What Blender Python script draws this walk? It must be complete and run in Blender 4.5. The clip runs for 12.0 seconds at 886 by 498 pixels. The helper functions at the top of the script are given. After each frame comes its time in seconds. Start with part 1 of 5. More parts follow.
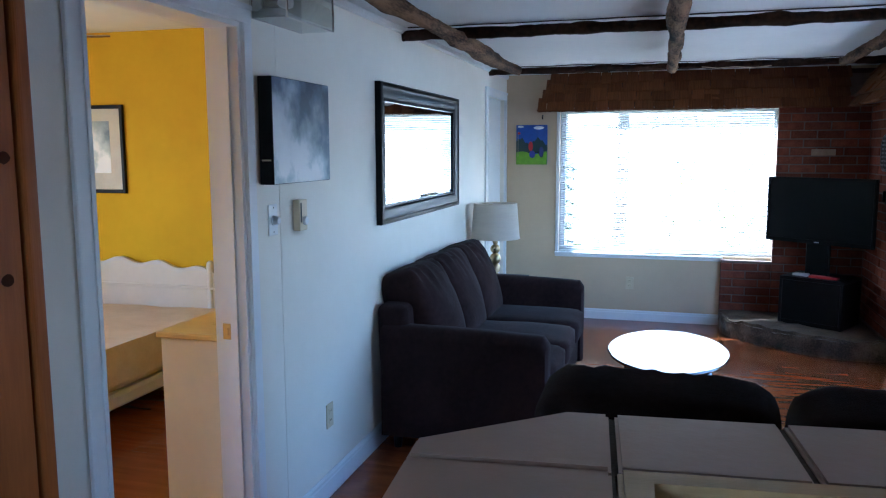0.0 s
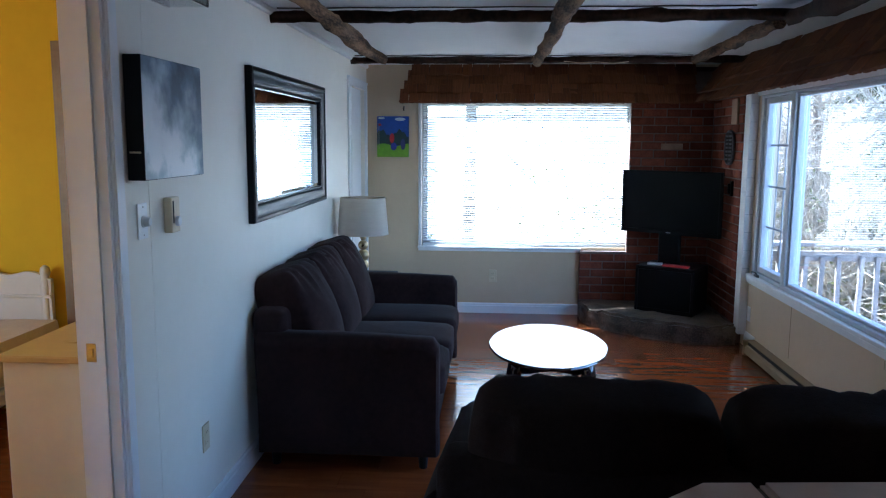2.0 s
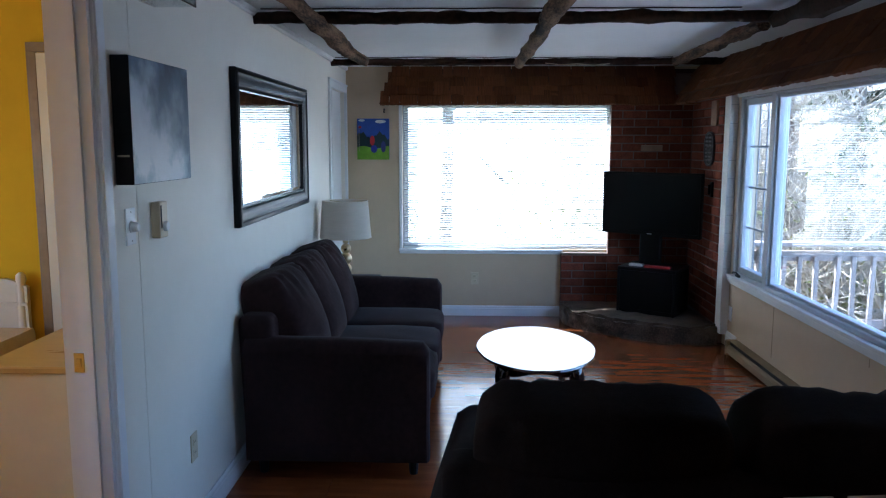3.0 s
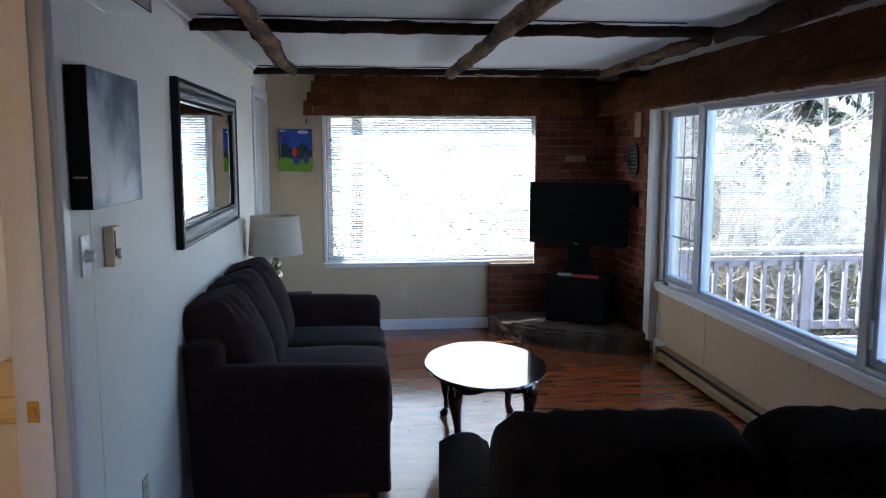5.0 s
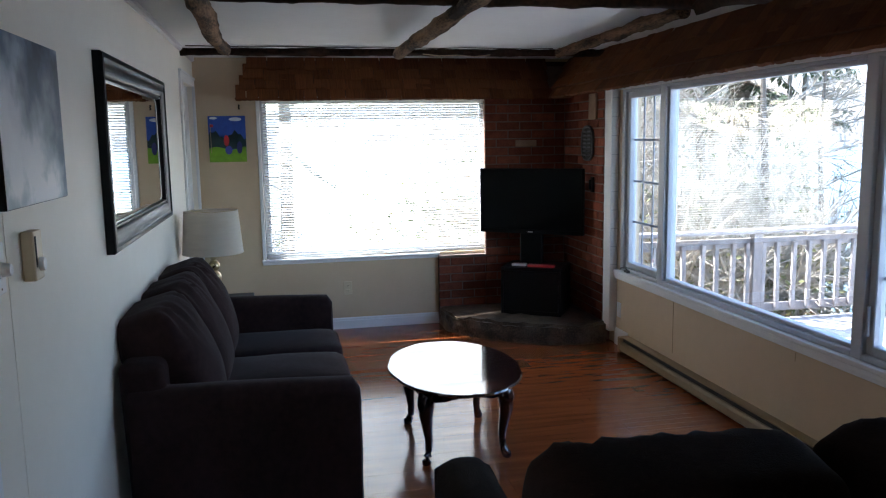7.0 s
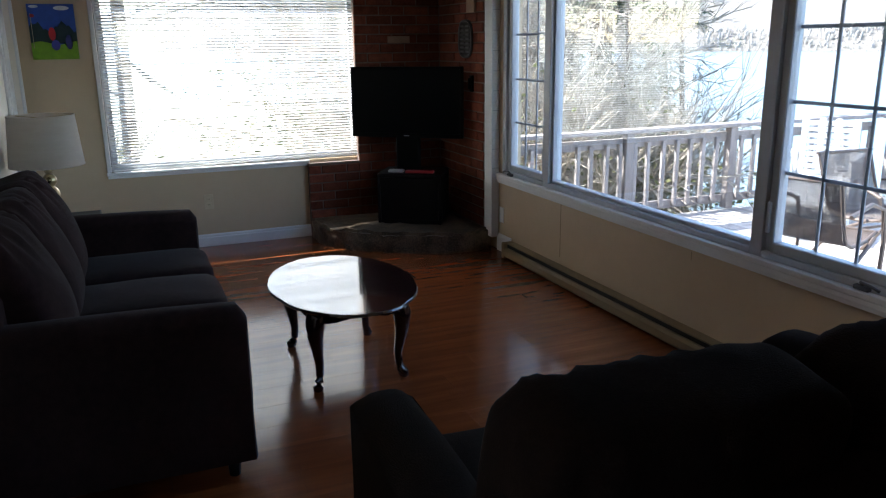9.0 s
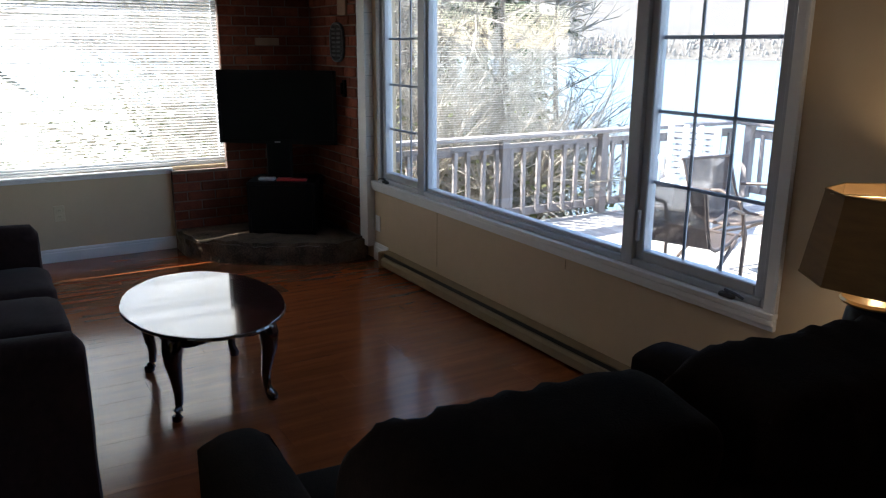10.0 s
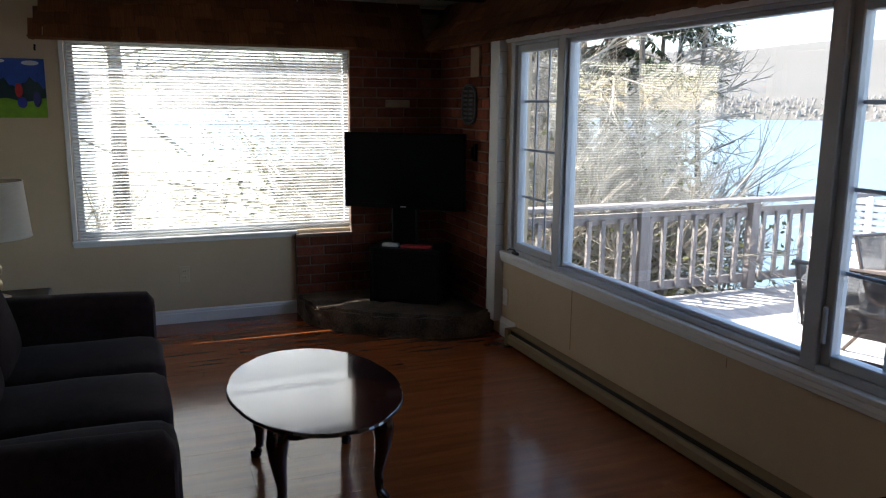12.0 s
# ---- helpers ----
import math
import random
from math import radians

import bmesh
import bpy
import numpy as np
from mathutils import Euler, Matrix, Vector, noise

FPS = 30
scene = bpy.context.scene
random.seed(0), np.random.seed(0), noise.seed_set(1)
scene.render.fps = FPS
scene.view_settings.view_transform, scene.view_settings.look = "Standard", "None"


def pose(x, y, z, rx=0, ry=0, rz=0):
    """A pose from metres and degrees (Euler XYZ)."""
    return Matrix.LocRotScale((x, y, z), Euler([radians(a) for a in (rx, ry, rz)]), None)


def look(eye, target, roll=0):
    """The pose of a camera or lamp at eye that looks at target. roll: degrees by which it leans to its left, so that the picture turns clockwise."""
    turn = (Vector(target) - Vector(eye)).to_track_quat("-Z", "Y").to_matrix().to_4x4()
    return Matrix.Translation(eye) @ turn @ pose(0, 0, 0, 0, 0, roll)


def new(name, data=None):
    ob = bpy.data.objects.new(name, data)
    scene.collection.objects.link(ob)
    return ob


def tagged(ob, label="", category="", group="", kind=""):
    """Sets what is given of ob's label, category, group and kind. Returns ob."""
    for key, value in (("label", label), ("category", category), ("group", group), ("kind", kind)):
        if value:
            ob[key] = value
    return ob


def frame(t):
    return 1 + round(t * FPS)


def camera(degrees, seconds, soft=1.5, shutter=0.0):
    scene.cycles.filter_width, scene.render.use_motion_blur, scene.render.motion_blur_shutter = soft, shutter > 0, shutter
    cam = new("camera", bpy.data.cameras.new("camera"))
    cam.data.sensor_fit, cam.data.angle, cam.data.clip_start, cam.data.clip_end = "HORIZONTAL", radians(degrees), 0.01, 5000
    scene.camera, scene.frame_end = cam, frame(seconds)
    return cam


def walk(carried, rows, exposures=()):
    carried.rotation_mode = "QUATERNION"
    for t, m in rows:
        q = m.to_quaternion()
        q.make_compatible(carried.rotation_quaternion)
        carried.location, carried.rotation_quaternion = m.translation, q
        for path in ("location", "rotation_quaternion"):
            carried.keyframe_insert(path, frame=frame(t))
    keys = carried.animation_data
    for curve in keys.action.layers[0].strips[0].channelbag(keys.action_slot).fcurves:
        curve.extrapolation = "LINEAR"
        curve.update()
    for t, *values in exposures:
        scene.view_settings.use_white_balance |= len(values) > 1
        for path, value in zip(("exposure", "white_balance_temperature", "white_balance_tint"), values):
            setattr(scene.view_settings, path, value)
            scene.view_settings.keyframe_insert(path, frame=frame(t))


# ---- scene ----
cam = camera(59.3, 12.0, 1.15)
PATH = [
    (0, (1.450, 1.745, 1.588), (0.908, 3.653, 1.333), -0.2),
    (0.5, (1.357, 1.821, 1.573), (0.894, 3.751, 1.322), -0.0),
    (1, (1.266, 1.883, 1.576), (0.952, 3.841, 1.316), 0.0),
    (1.5, (1.216, 1.902, 1.588), (1.020, 3.873, 1.316), 0.2),
    (2, (1.177, 1.925, 1.591), (1.046, 3.901, 1.315), 0.3),
    (2.5, (1.135, 1.953, 1.589), (1.035, 3.932, 1.315), 0.2),
    (3, (1.098, 1.956, 1.590), (1.036, 3.937, 1.320), 0.1),
    (5, (0.803, 2.095, 1.624), (1.012, 4.068, 1.372), -0.0),
    (5.5, (0.756, 2.189, 1.620), (1.015, 4.158, 1.386), -0.2),
    (6, (0.734, 2.277, 1.615), (1.030, 4.243, 1.394), -0.5),
    (6.5, (0.697, 2.389, 1.613), (1.040, 4.345, 1.376), -0.7),
    (8.5, (0.548, 2.801, 1.541), (1.178, 4.639, 1.068), -1.1),
    (9, (0.588, 2.892, 1.525), (1.323, 4.679, 1.011), -0.7),
    (9.5, (0.624, 2.960, 1.506), (1.494, 4.684, 0.986), -0.0),
    (10, (0.706, 3.002, 1.531), (1.706, 4.658, 1.024), 0.4),
    (10.5, (0.775, 3.073, 1.542), (1.840, 4.698, 1.068), 0.7),
    (11, (0.816, 3.144, 1.563), (1.862, 4.791, 1.120), 0.7),
    (11.5, (0.845, 3.235, 1.555), (1.783, 4.955, 1.154), 0.8),
    (12, (0.850, 3.397, 1.550), (1.586, 5.220, 1.183), 0.5),
]
walk(cam, [(t, look(eye, target, roll)) for t, eye, target, roll in PATH],
     [(0, 3.95, 4800, 10.5), (1.5, 3.7, 4920, 11), (3, 3.4, 5100, 12), (5, 3.3, 5450, 14.5), (6.5, 3.3, 5750, 15), (9, 2.72, 6050, 14), (10.5, 2.5, 6250, 15), (12, 2.3, 6350, 15)])

# ---------------------------------------------------------------- light
SUN_DIR = Vector((-0.62, 0.75, 0.915)).normalized()      # towards the sun
world = bpy.data.worlds.new("sky_world")
scene.world = world
world.use_nodes = True
wn = world.node_tree
sky = wn.nodes.new("ShaderNodeTexSky")
sky.sky_type = "NISHITA"
sky.sun_disc = False
sky.sun_elevation = math.asin(SUN_DIR.z)
sky.sun_rotation = math.atan2(SUN_DIR.x, SUN_DIR.y)
wn.links.new(sky.outputs[0], wn.nodes["Background"].inputs[0])
wn.nodes["Background"].inputs[1].default_value = 0.15
LAMP_W = 0.38
sun = new("sun", bpy.data.lights.new("sun", "SUN"))
sun.data.energy, sun.data.angle, sun.data.color = 5.0, radians(0.5), (1.0, 0.95, 0.87)
sun.matrix_world = look(SUN_DIR * 30, (0, 0, 0))


def area(name, eye, target, w, h, watts, color):
    """A window-sized daylight lamp in a window's opening."""
    o = new(name, bpy.data.lights.new(name, "AREA"))
    o.data.shape, o.data.size, o.data.size_y, o.data.energy, o.data.color = "RECTANGLE", w, h, watts, color
    o.matrix_world = look(eye, target)
    return o


def bulb(name, at, watts, color, r=0.03):
    o = new(name, bpy.data.lights.new(name, "POINT"))
    o.data.energy, o.data.color, o.data.shadow_soft_size = watts, color, r
    o.location = at
    return o


# ---------------------------------------------------------------- materials
def ramp(nt, fac, stops):
    n = nt.nodes.new("ShaderNodeValToRGB")
    while len(n.color_ramp.elements) < len(stops):
        n.color_ramp.elements.new(0.5)
    for e, (p, c) in zip(n.color_ramp.elements, stops):
        e.position, e.color = p, (*c, 1)
    nt.links.new(fac, n.inputs[0])
    return n.outputs[0]


def mat(name, a, b=None, scale=6.0, stretch=(1, 1, 1), rough=0.6, metal=0.0, bump=0.0, bscale=60.0, piece=0.0, fine=0.25,
        coat=0.0, sheen=0.0, spec=0.5, rvar=0.08, trans=0.0, soft=0.18):
    """A surface between two base colours, varied by a broad and a fine noise, with relief, worn gloss and piece-to-piece change."""
    m = bpy.data.materials.new(name)
    m.use_nodes = True
    nt, N, Lk = m.node_tree, m.node_tree.nodes, m.node_tree.links
    p = N["Principled BSDF"]
    b = b or tuple(min(1, v * 0.82) for v in a)
    co = N.new("ShaderNodeTexCoord")
    mp = N.new("ShaderNodeMapping")
    mp.inputs["Scale"].default_value = stretch
    Lk.new(co.outputs["Object"], mp.inputs[0])
    src = mp.outputs[0]
    info = N.new("ShaderNodeObjectInfo")
    if piece:
        off = N.new("ShaderNodeVectorMath")
        off.operation = "ADD"
        mul = N.new("ShaderNodeMath")
        mul.operation = "MULTIPLY"
        mul.inputs[1].default_value = 37.0
        Lk.new(info.outputs["Random"], mul.inputs[0])
        Lk.new(src, off.inputs[0])
        Lk.new(mul.outputs[0], off.inputs[1])
        src = off.outputs[0]
    n1, n2 = N.new("ShaderNodeTexNoise"), N.new("ShaderNodeTexNoise")
    for n, s, d in ((n1, scale, 3), (n2, scale * 9, 4)):
        n.inputs["Scale"].default_value, n.inputs["Detail"].default_value = s, d
        Lk.new(src, n.inputs["Vector"])
    mx = N.new("ShaderNodeMix")
    mx.inputs[0].default_value = fine
    Lk.new(n1.outputs["Fac"], mx.inputs[2])
    Lk.new(n2.outputs["Fac"], mx.inputs[3])
    col = ramp(nt, mx.outputs[0], [(0.5 - soft, b), (0.5 + soft, a)])
    if piece:
        hs = N.new("ShaderNodeHueSaturation")
        mr = N.new("ShaderNodeMapRange")
        mr.inputs[3].default_value, mr.inputs[4].default_value = 1 - piece, 1 + piece
        Lk.new(info.outputs["Random"], mr.inputs[0])
        Lk.new(mr.outputs[0], hs.inputs["Value"])
        Lk.new(col, hs.inputs["Color"])
        col = hs.outputs[0]
    Lk.new(col, p.inputs["Base Color"])
    rr = N.new("ShaderNodeMapRange")
    rr.inputs[3].default_value, rr.inputs[4].default_value = max(0.02, rough - rvar), min(1, rough + rvar)
    Lk.new(n1.outputs["Fac"], rr.inputs[0])
    Lk.new(rr.outputs[0], p.inputs["Roughness"])
    p.inputs["Metallic"].default_value = metal
    p.inputs["Specular IOR Level"].default_value = spec
    p.inputs["Coat Weight"].default_value = coat
    p.inputs["Coat Roughness"].default_value = 0.05
    if sheen:
        p.inputs["Sheen Weight"].default_value = sheen
        p.inputs["Sheen Roughness"].default_value = 0.4
    if bump:
        n3 = N.new("ShaderNodeTexNoise")
        n3.inputs["Scale"].default_value, n3.inputs["Detail"].default_value = bscale, 3
        Lk.new(src, n3.inputs["Vector"])
        bp = N.new("ShaderNodeBump")
        bp.inputs["Strength"].default_value, bp.inputs["Distance"].default_value = bump, 0.004
        Lk.new(n3.outputs["Fac"], bp.inputs["Height"])
        Lk.new(bp.outputs[0], p.inputs["Normal"])
    if trans:
        t = N.new("ShaderNodeBsdfTranslucent")
        Lk.new(col, t.inputs[0])
        ms = N.new("ShaderNodeMixShader")
        ms.inputs[0].default_value = trans
        Lk.new(p.outputs[0], ms.inputs[1])
        Lk.new(t.outputs[0], ms.inputs[2])
        Lk.new(ms.outputs[0], N["Material Output"].inputs[0])
    return m


def glass(name, tint=(0.96, 0.98, 0.97)):
    """A clear window pane: it lets light straight through and mirrors by Fresnel."""
    m = bpy.data.materials.new(name)
    m.use_nodes = True
    N, Lk = m.node_tree.nodes, m.node_tree.links
    N.remove(N["Principled BSDF"])
    t, g, f, x, w, ad = (N.new("ShaderNode" + k) for k in ("BsdfTransparent", "BsdfGlossy", "LayerWeight", "MixShader", "Math", "Math"))
    t.inputs[0].default_value = (*tint, 1)
    g.inputs["Roughness"].default_value = 0.01
    f.inputs[0].default_value = 0.5
    w.operation, ad.operation = "POWER", "MULTIPLY_ADD"
    w.inputs[1].default_value = 5.0
    ad.inputs[1].default_value, ad.inputs[2].default_value = 0.88, 0.12
    Lk.new(f.outputs["Facing"], w.inputs[0])
    Lk.new(w.outputs[0], ad.inputs[0])
    Lk.new(ad.outputs[0], x.inputs[0])
    Lk.new(t.outputs[0], x.inputs[1])
    Lk.new(g.outputs[0], x.inputs[2])
    Lk.new(x.outputs[0], N["Material Output"].inputs[0])
    return m


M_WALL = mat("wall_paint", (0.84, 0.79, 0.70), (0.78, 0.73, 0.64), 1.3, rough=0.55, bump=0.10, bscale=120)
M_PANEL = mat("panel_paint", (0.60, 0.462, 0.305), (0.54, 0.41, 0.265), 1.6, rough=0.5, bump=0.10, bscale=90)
M_TRIM = mat("white_trim", (0.80, 0.80, 0.80), (0.72, 0.72, 0.73), 3.0, rough=0.35, bump=0.05, bscale=40)
M_CEIL = mat("ceiling_paint", (0.80, 0.80, 0.79), (0.74, 0.74, 0.73), 2.0, rough=0.9, bump=0.25, bscale=150)
M_YELLOW = mat("yellow_paint", (0.70, 0.43, 0.001), (0.62, 0.37, 0.001), 1.5, spec=0.12, rough=0.7, bump=0.1, bscale=110)
M_FLOOR = mat("cherry_laminate", (0.27, 0.076, 0.022), (0.185, 0.051, 0.015), 5.0, (0.45, 4, 1), rough=0.15, bump=0.015, bscale=30, piece=0.07, fine=0.15, rvar=0.012, spec=0.6)
# printed strips within each plank
nt = M_FLOOR.node_tree
bt, mulc, tc = nt.nodes.new("ShaderNodeTexBrick"), nt.nodes.new("ShaderNodeMix"), nt.nodes.new("ShaderNodeTexCoord")
bt.offset = 0.37
bt.inputs["Color1"].default_value, bt.inputs["Color2"].default_value, bt.inputs["Mortar"].default_value = (0.92, 0.92, 0.92, 1), (1.06, 1.06, 1.06, 1), (0.7, 0.7, 0.7, 1)
bt.inputs["Scale"].default_value, bt.inputs["Mortar Size"].default_value = 1.0, 0.0007
bt.inputs["Brick Width"].default_value, bt.inputs["Row Height"].default_value, bt.inputs["Bias"].default_value = 0.41, 0.0631, 0.0
nt.links.new(tc.outputs["Object"], bt.inputs["Vector"])
mulc.data_type, mulc.blend_type = "RGBA", "MULTIPLY"
mulc.inputs[0].default_value = 1.0
base = nt.nodes["Principled BSDF"].inputs["Base Color"]
nt.links.new(base.links[0].from_socket, mulc.inputs[6])
nt.links.new(bt.outputs["Color"], mulc.inputs[7])
nt.links.new(mulc.outputs[2], base)
M_SUB = mat("floor_joint", (0.05, 0.02, 0.01), rough=0.8)
M_LOG = mat("log_wood", (0.25, 0.145, 0.08), (0.022, 0.012, 0.007), 6.0, (2.5, 0.4, 2.5), rough=0.85, bump=1.0, bscale=45, fine=0.35, soft=0.10, spec=0.1)
M_LOGDARK = mat("dark_log", (0.045, 0.022, 0.013), (0.014, 0.008, 0.005), 4.0, rough=0.8, bump=0.9, bscale=35, fine=0.5, soft=0.1, spec=0.1)
M_SHAKE = mat("cedar_shake", (0.21, 0.076, 0.028), (0.085, 0.030, 0.012), 3.0, (9, 9, 1.5), rough=0.8, bump=0.7, bscale=40, piece=0.30, spec=0.1, fine=0.4)
M_BRICK = mat("red_brick", (0.22, 0.066, 0.036), (0.10, 0.030, 0.019), 14, spec=0.1, rough=0.85, bump=0.7, bscale=90, piece=0.3, fine=0.5)
M_BRICKPALE = mat("pale_brick", (0.34, 0.22, 0.15), (0.25, 0.155, 0.10), 14, rough=0.85, bump=0.7, bscale=90, fine=0.5)
M_MORTAR = mat("mortar", (0.185, 0.13, 0.105), (0.125, 0.085, 0.07), 20, rough=0.95, bump=0.6, bscale=120)
M_STONE = mat("hearth_stone", (0.15, 0.11, 0.072), (0.030, 0.021, 0.014), 9, rough=0.42, bump=1.0, bscale=34, fine=0.45, soft=0.1)
M_SOFA = mat("plum_brown_fabric", (0.036, 0.0195, 0.0195), (0.017, 0.0095, 0.0095), 4, rough=0.95, bump=0.35, bscale=350, sheen=0.06, fine=0.4, spec=0.06)
M_SOFADARK = mat("dark_brown_fabric", (0.017, 0.0105, 0.0085), (0.008, 0.005, 0.0042), 7, rough=0.95, bump=0.7, bscale=260, sheen=0.0, fine=0.4, spec=0.04)
M_BLACKWOOD = mat("black_wood", (0.006, 0.005, 0.005), (0.004, 0.003, 0.003), 5, (1, 6, 1), rough=0.45, spec=0.2, bump=0.05, bscale=50)
M_MAHOG = mat("dark_mahogany", (0.040, 0.014, 0.012), (0.020, 0.008, 0.008), 4, (1, 8, 1), rough=0.10, bump=0.01, bscale=40, rvar=0.03, coat=1.0)
M_TV = mat("tv_plastic", (0.003, 0.003, 0.0033), rough=0.5, spec=0.08)
M_SCREEN = mat("tv_screen", (0.002, 0.002, 0.0025), rough=0.35, rvar=0.03, spec=0.1)
M_BLIND = mat("blind_slat", (0.82, 0.82, 0.80), (0.76, 0.76, 0.75), 3, rough=0.4, trans=0.65)
# white vinyl; the shade on its room side is put into this blue-grey
M_VINYLSHADED = mat("window_vinyl_shaded", (0.50, 0.52, 0.56), (0.43, 0.45, 0.49), 3, rough=0.35)
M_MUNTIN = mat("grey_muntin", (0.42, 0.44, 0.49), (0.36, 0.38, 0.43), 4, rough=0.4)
M_GLASS = glass("window_glass")
M_MIRROR = mat("mirror_silver", (0.92, 0.93, 0.93), (0.90, 0.91, 0.91), 1, rough=0.012, metal=1, rvar=0.004)
M_FRAME = mat("black_lacquer", (0.012, 0.011, 0.013), (0.007, 0.007, 0.008), 6, rough=0.30, spec=0.10, rvar=0.05)
M_IRON = mat("cast_iron", (0.07, 0.07, 0.075), (0.045, 0.045, 0.05), 12, rough=0.5, bump=0.3, bscale=80)
M_SHADE = mat("linen_shade", (0.80, 0.72, 0.63), (0.74, 0.66, 0.57), 8, (1, 1, 6), rough=0.9, bump=0.3, bscale=260, trans=0.4)
M_SHADELIT = mat("tan_shade", (0.20, 0.115, 0.040), (0.15, 0.082, 0.028), 8, (1, 1, 6), rough=0.9, bump=0.3, bscale=260, trans=0.16)
M_CHROME = mat("chrome", (0.75, 0.74, 0.72), rough=0.12, metal=1)
M_BRASS = mat("brass", (0.62, 0.50, 0.30), rough=0.3, metal=1)
M_HEATER = mat("beige_enamel", (0.28, 0.21, 0.12), (0.235, 0.175, 0.10), 2, rough=0.5, spec=0.15)
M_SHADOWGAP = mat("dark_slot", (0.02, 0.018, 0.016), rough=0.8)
M_ALMOND = mat("almond_plastic", (0.68, 0.56, 0.37), rough=0.4)
M_TILE = mat("stone_tile", (0.53, 0.385, 0.30), (0.46, 0.325, 0.25), 3, rough=0.35, bump=0.15, bscale=50, piece=0.05)
M_GROUT = mat("dark_grout", (0.10, 0.085, 0.07), rough=0.9, bump=0.4, bscale=150)
M_OAKEDGE = mat("oak_edge", (0.62, 0.44, 0.22), (0.52, 0.35, 0.16), 4, (1, 8, 8), rough=0.4, bump=0.1, bscale=60)
M_PINE = mat("knotty_pine", (0.42, 0.125, 0.024), (0.27, 0.075, 0.014), 2.5, (6, 6, 0.5), rough=0.5, bump=0.1, bscale=50, fine=0.35, spec=0.2)
M_KNOT = mat("pine_knot", (0.07, 0.02, 0.008), rough=0.8, spec=0.1)
M_DRESSER = mat("cream_paint", (0.66, 0.60, 0.48), (0.60, 0.54, 0.42), 3, rough=0.4)
M_DRESSTOP = mat("honey_wood", (0.58, 0.40, 0.16), (0.48, 0.31, 0.11), 4, (1, 6, 1), rough=0.3)
M_SPREAD = mat("cream_bedspread", (0.62, 0.46, 0.24), (0.52, 0.37, 0.18), 7, rough=0.95, bump=0.6, bscale=60, sheen=0.2)
M_DECK = mat("weathered_deck", (0.56, 0.53, 0.49), (0.40, 0.37, 0.34), 3, (8, 0.6, 1), rough=0.8, bump=0.4, bscale=50, piece=0.15)
M_RAIL = mat("weathered_rail", (0.36, 0.32, 0.30), (0.24, 0.21, 0.20), 5, (6, 6, 1), rough=0.85, bump=0.5, bscale=50, piece=0.15)
M_GROUND = mat("spring_ground", (0.25, 0.24, 0.18), (0.17, 0.16, 0.11), 0.6, rough=0.95, bump=0.8, bscale=6, fine=0.5)
M_WATER = mat("lake_water", (0.13, 0.19, 0.22), (0.11, 0.165, 0.195), 0.02, rough=0.30, bump=0.5, bscale=2.5, rvar=0.03)
M_BARK = mat("grey_bark", (0.23, 0.19, 0.15), (0.12, 0.10, 0.08), 8, rough=0.9, bump=0.8, bscale=40)
M_TWIG = mat("pale_twig", (0.48, 0.43, 0.36), (0.32, 0.28, 0.22), 8, rough=0.9)
M_NEEDLE = mat("needle_green", (0.06, 0.085, 0.035), (0.035, 0.055, 0.02), 6, rough=0.8)
M_BUD = mat("spring_bud", (0.13, 0.14, 0.045), (0.09, 0.09, 0.03), 6, rough=0.8, trans=0.3)
# paler than bare woods: the haze over the lake is in this colour
M_SHOREHAZE = mat("shore_trees_hazed", (0.36, 0.335, 0.30), (0.28, 0.26, 0.23), 0.3, rough=1.0)
M_HILL = mat("far_woods", (0.155, 0.138, 0.12), (0.095, 0.09, 0.075), 0.06, rough=1.0, bump=1.0, bscale=0.3, fine=0.5)
M_PLASTIC = mat("white_resin", (0.78, 0.78, 0.77), (0.70, 0.70, 0.69), 4, rough=0.45)
M_SLING = mat("brown_sling", (0.13, 0.095, 0.08), (0.08, 0.06, 0.05), 20, rough=0.8, bump=0.4, bscale=200)
# open-weave mesh lets part of the light through
nt = M_SLING.node_tree
hole, mixh = nt.nodes.new("ShaderNodeBsdfTransparent"), nt.nodes.new("ShaderNodeMixShader")
mixh.inputs[0].default_value = 0.14
nt.links.new(nt.nodes["Principled BSDF"].outputs[0], mixh.inputs[1])
nt.links.new(hole.outputs[0], mixh.inputs[2])
nt.links.new(mixh.outputs[0], nt.nodes["Material Output"].inputs[0])
M_CHAIRMETAL = mat("brown_tube", (0.13, 0.10, 0.085), rough=0.4, metal=0.3)
M_RED = mat("red_plastic", (0.45, 0.03, 0.03), rough=0.4)
M_SILVER = mat("silver_plastic", (0.5, 0.5, 0.5), rough=0.35)
M_PAPER = mat("mat_board", (0.72, 0.68, 0.58), rough=0.9)
M_FAN = mat("fan_blade", (0.26, 0.17, 0.08), (0.18, 0.11, 0.05), 5, rough=0.4)


# ---------------------------------------------------------------- mesh helpers
def bx(bm, x0, x1, y0, y1, z0, z1, bev=0.0, seg=1):
    r = bmesh.ops.create_cube(bm, size=1)
    for v in r["verts"]:
        v.co = Vector(((x0 + x1) / 2 + v.co.x * (x1 - x0), (y0 + y1) / 2 + v.co.y * (y1 - y0), (z0 + z1) / 2 + v.co.z * (z1 - z0)))
    if bev:
        es = list({e for v in r["verts"] for e in v.link_edges})
        bmesh.ops.bevel(bm, geom=es, offset=bev, segments=seg, profile=0.5, affect="EDGES")
    return bm


def box(x0, x1, y0, y1, z0, z1, bev=0.0, seg=1):
    return bx(bmesh.new(), x0, x1, y0, y1, z0, z1, bev, seg)


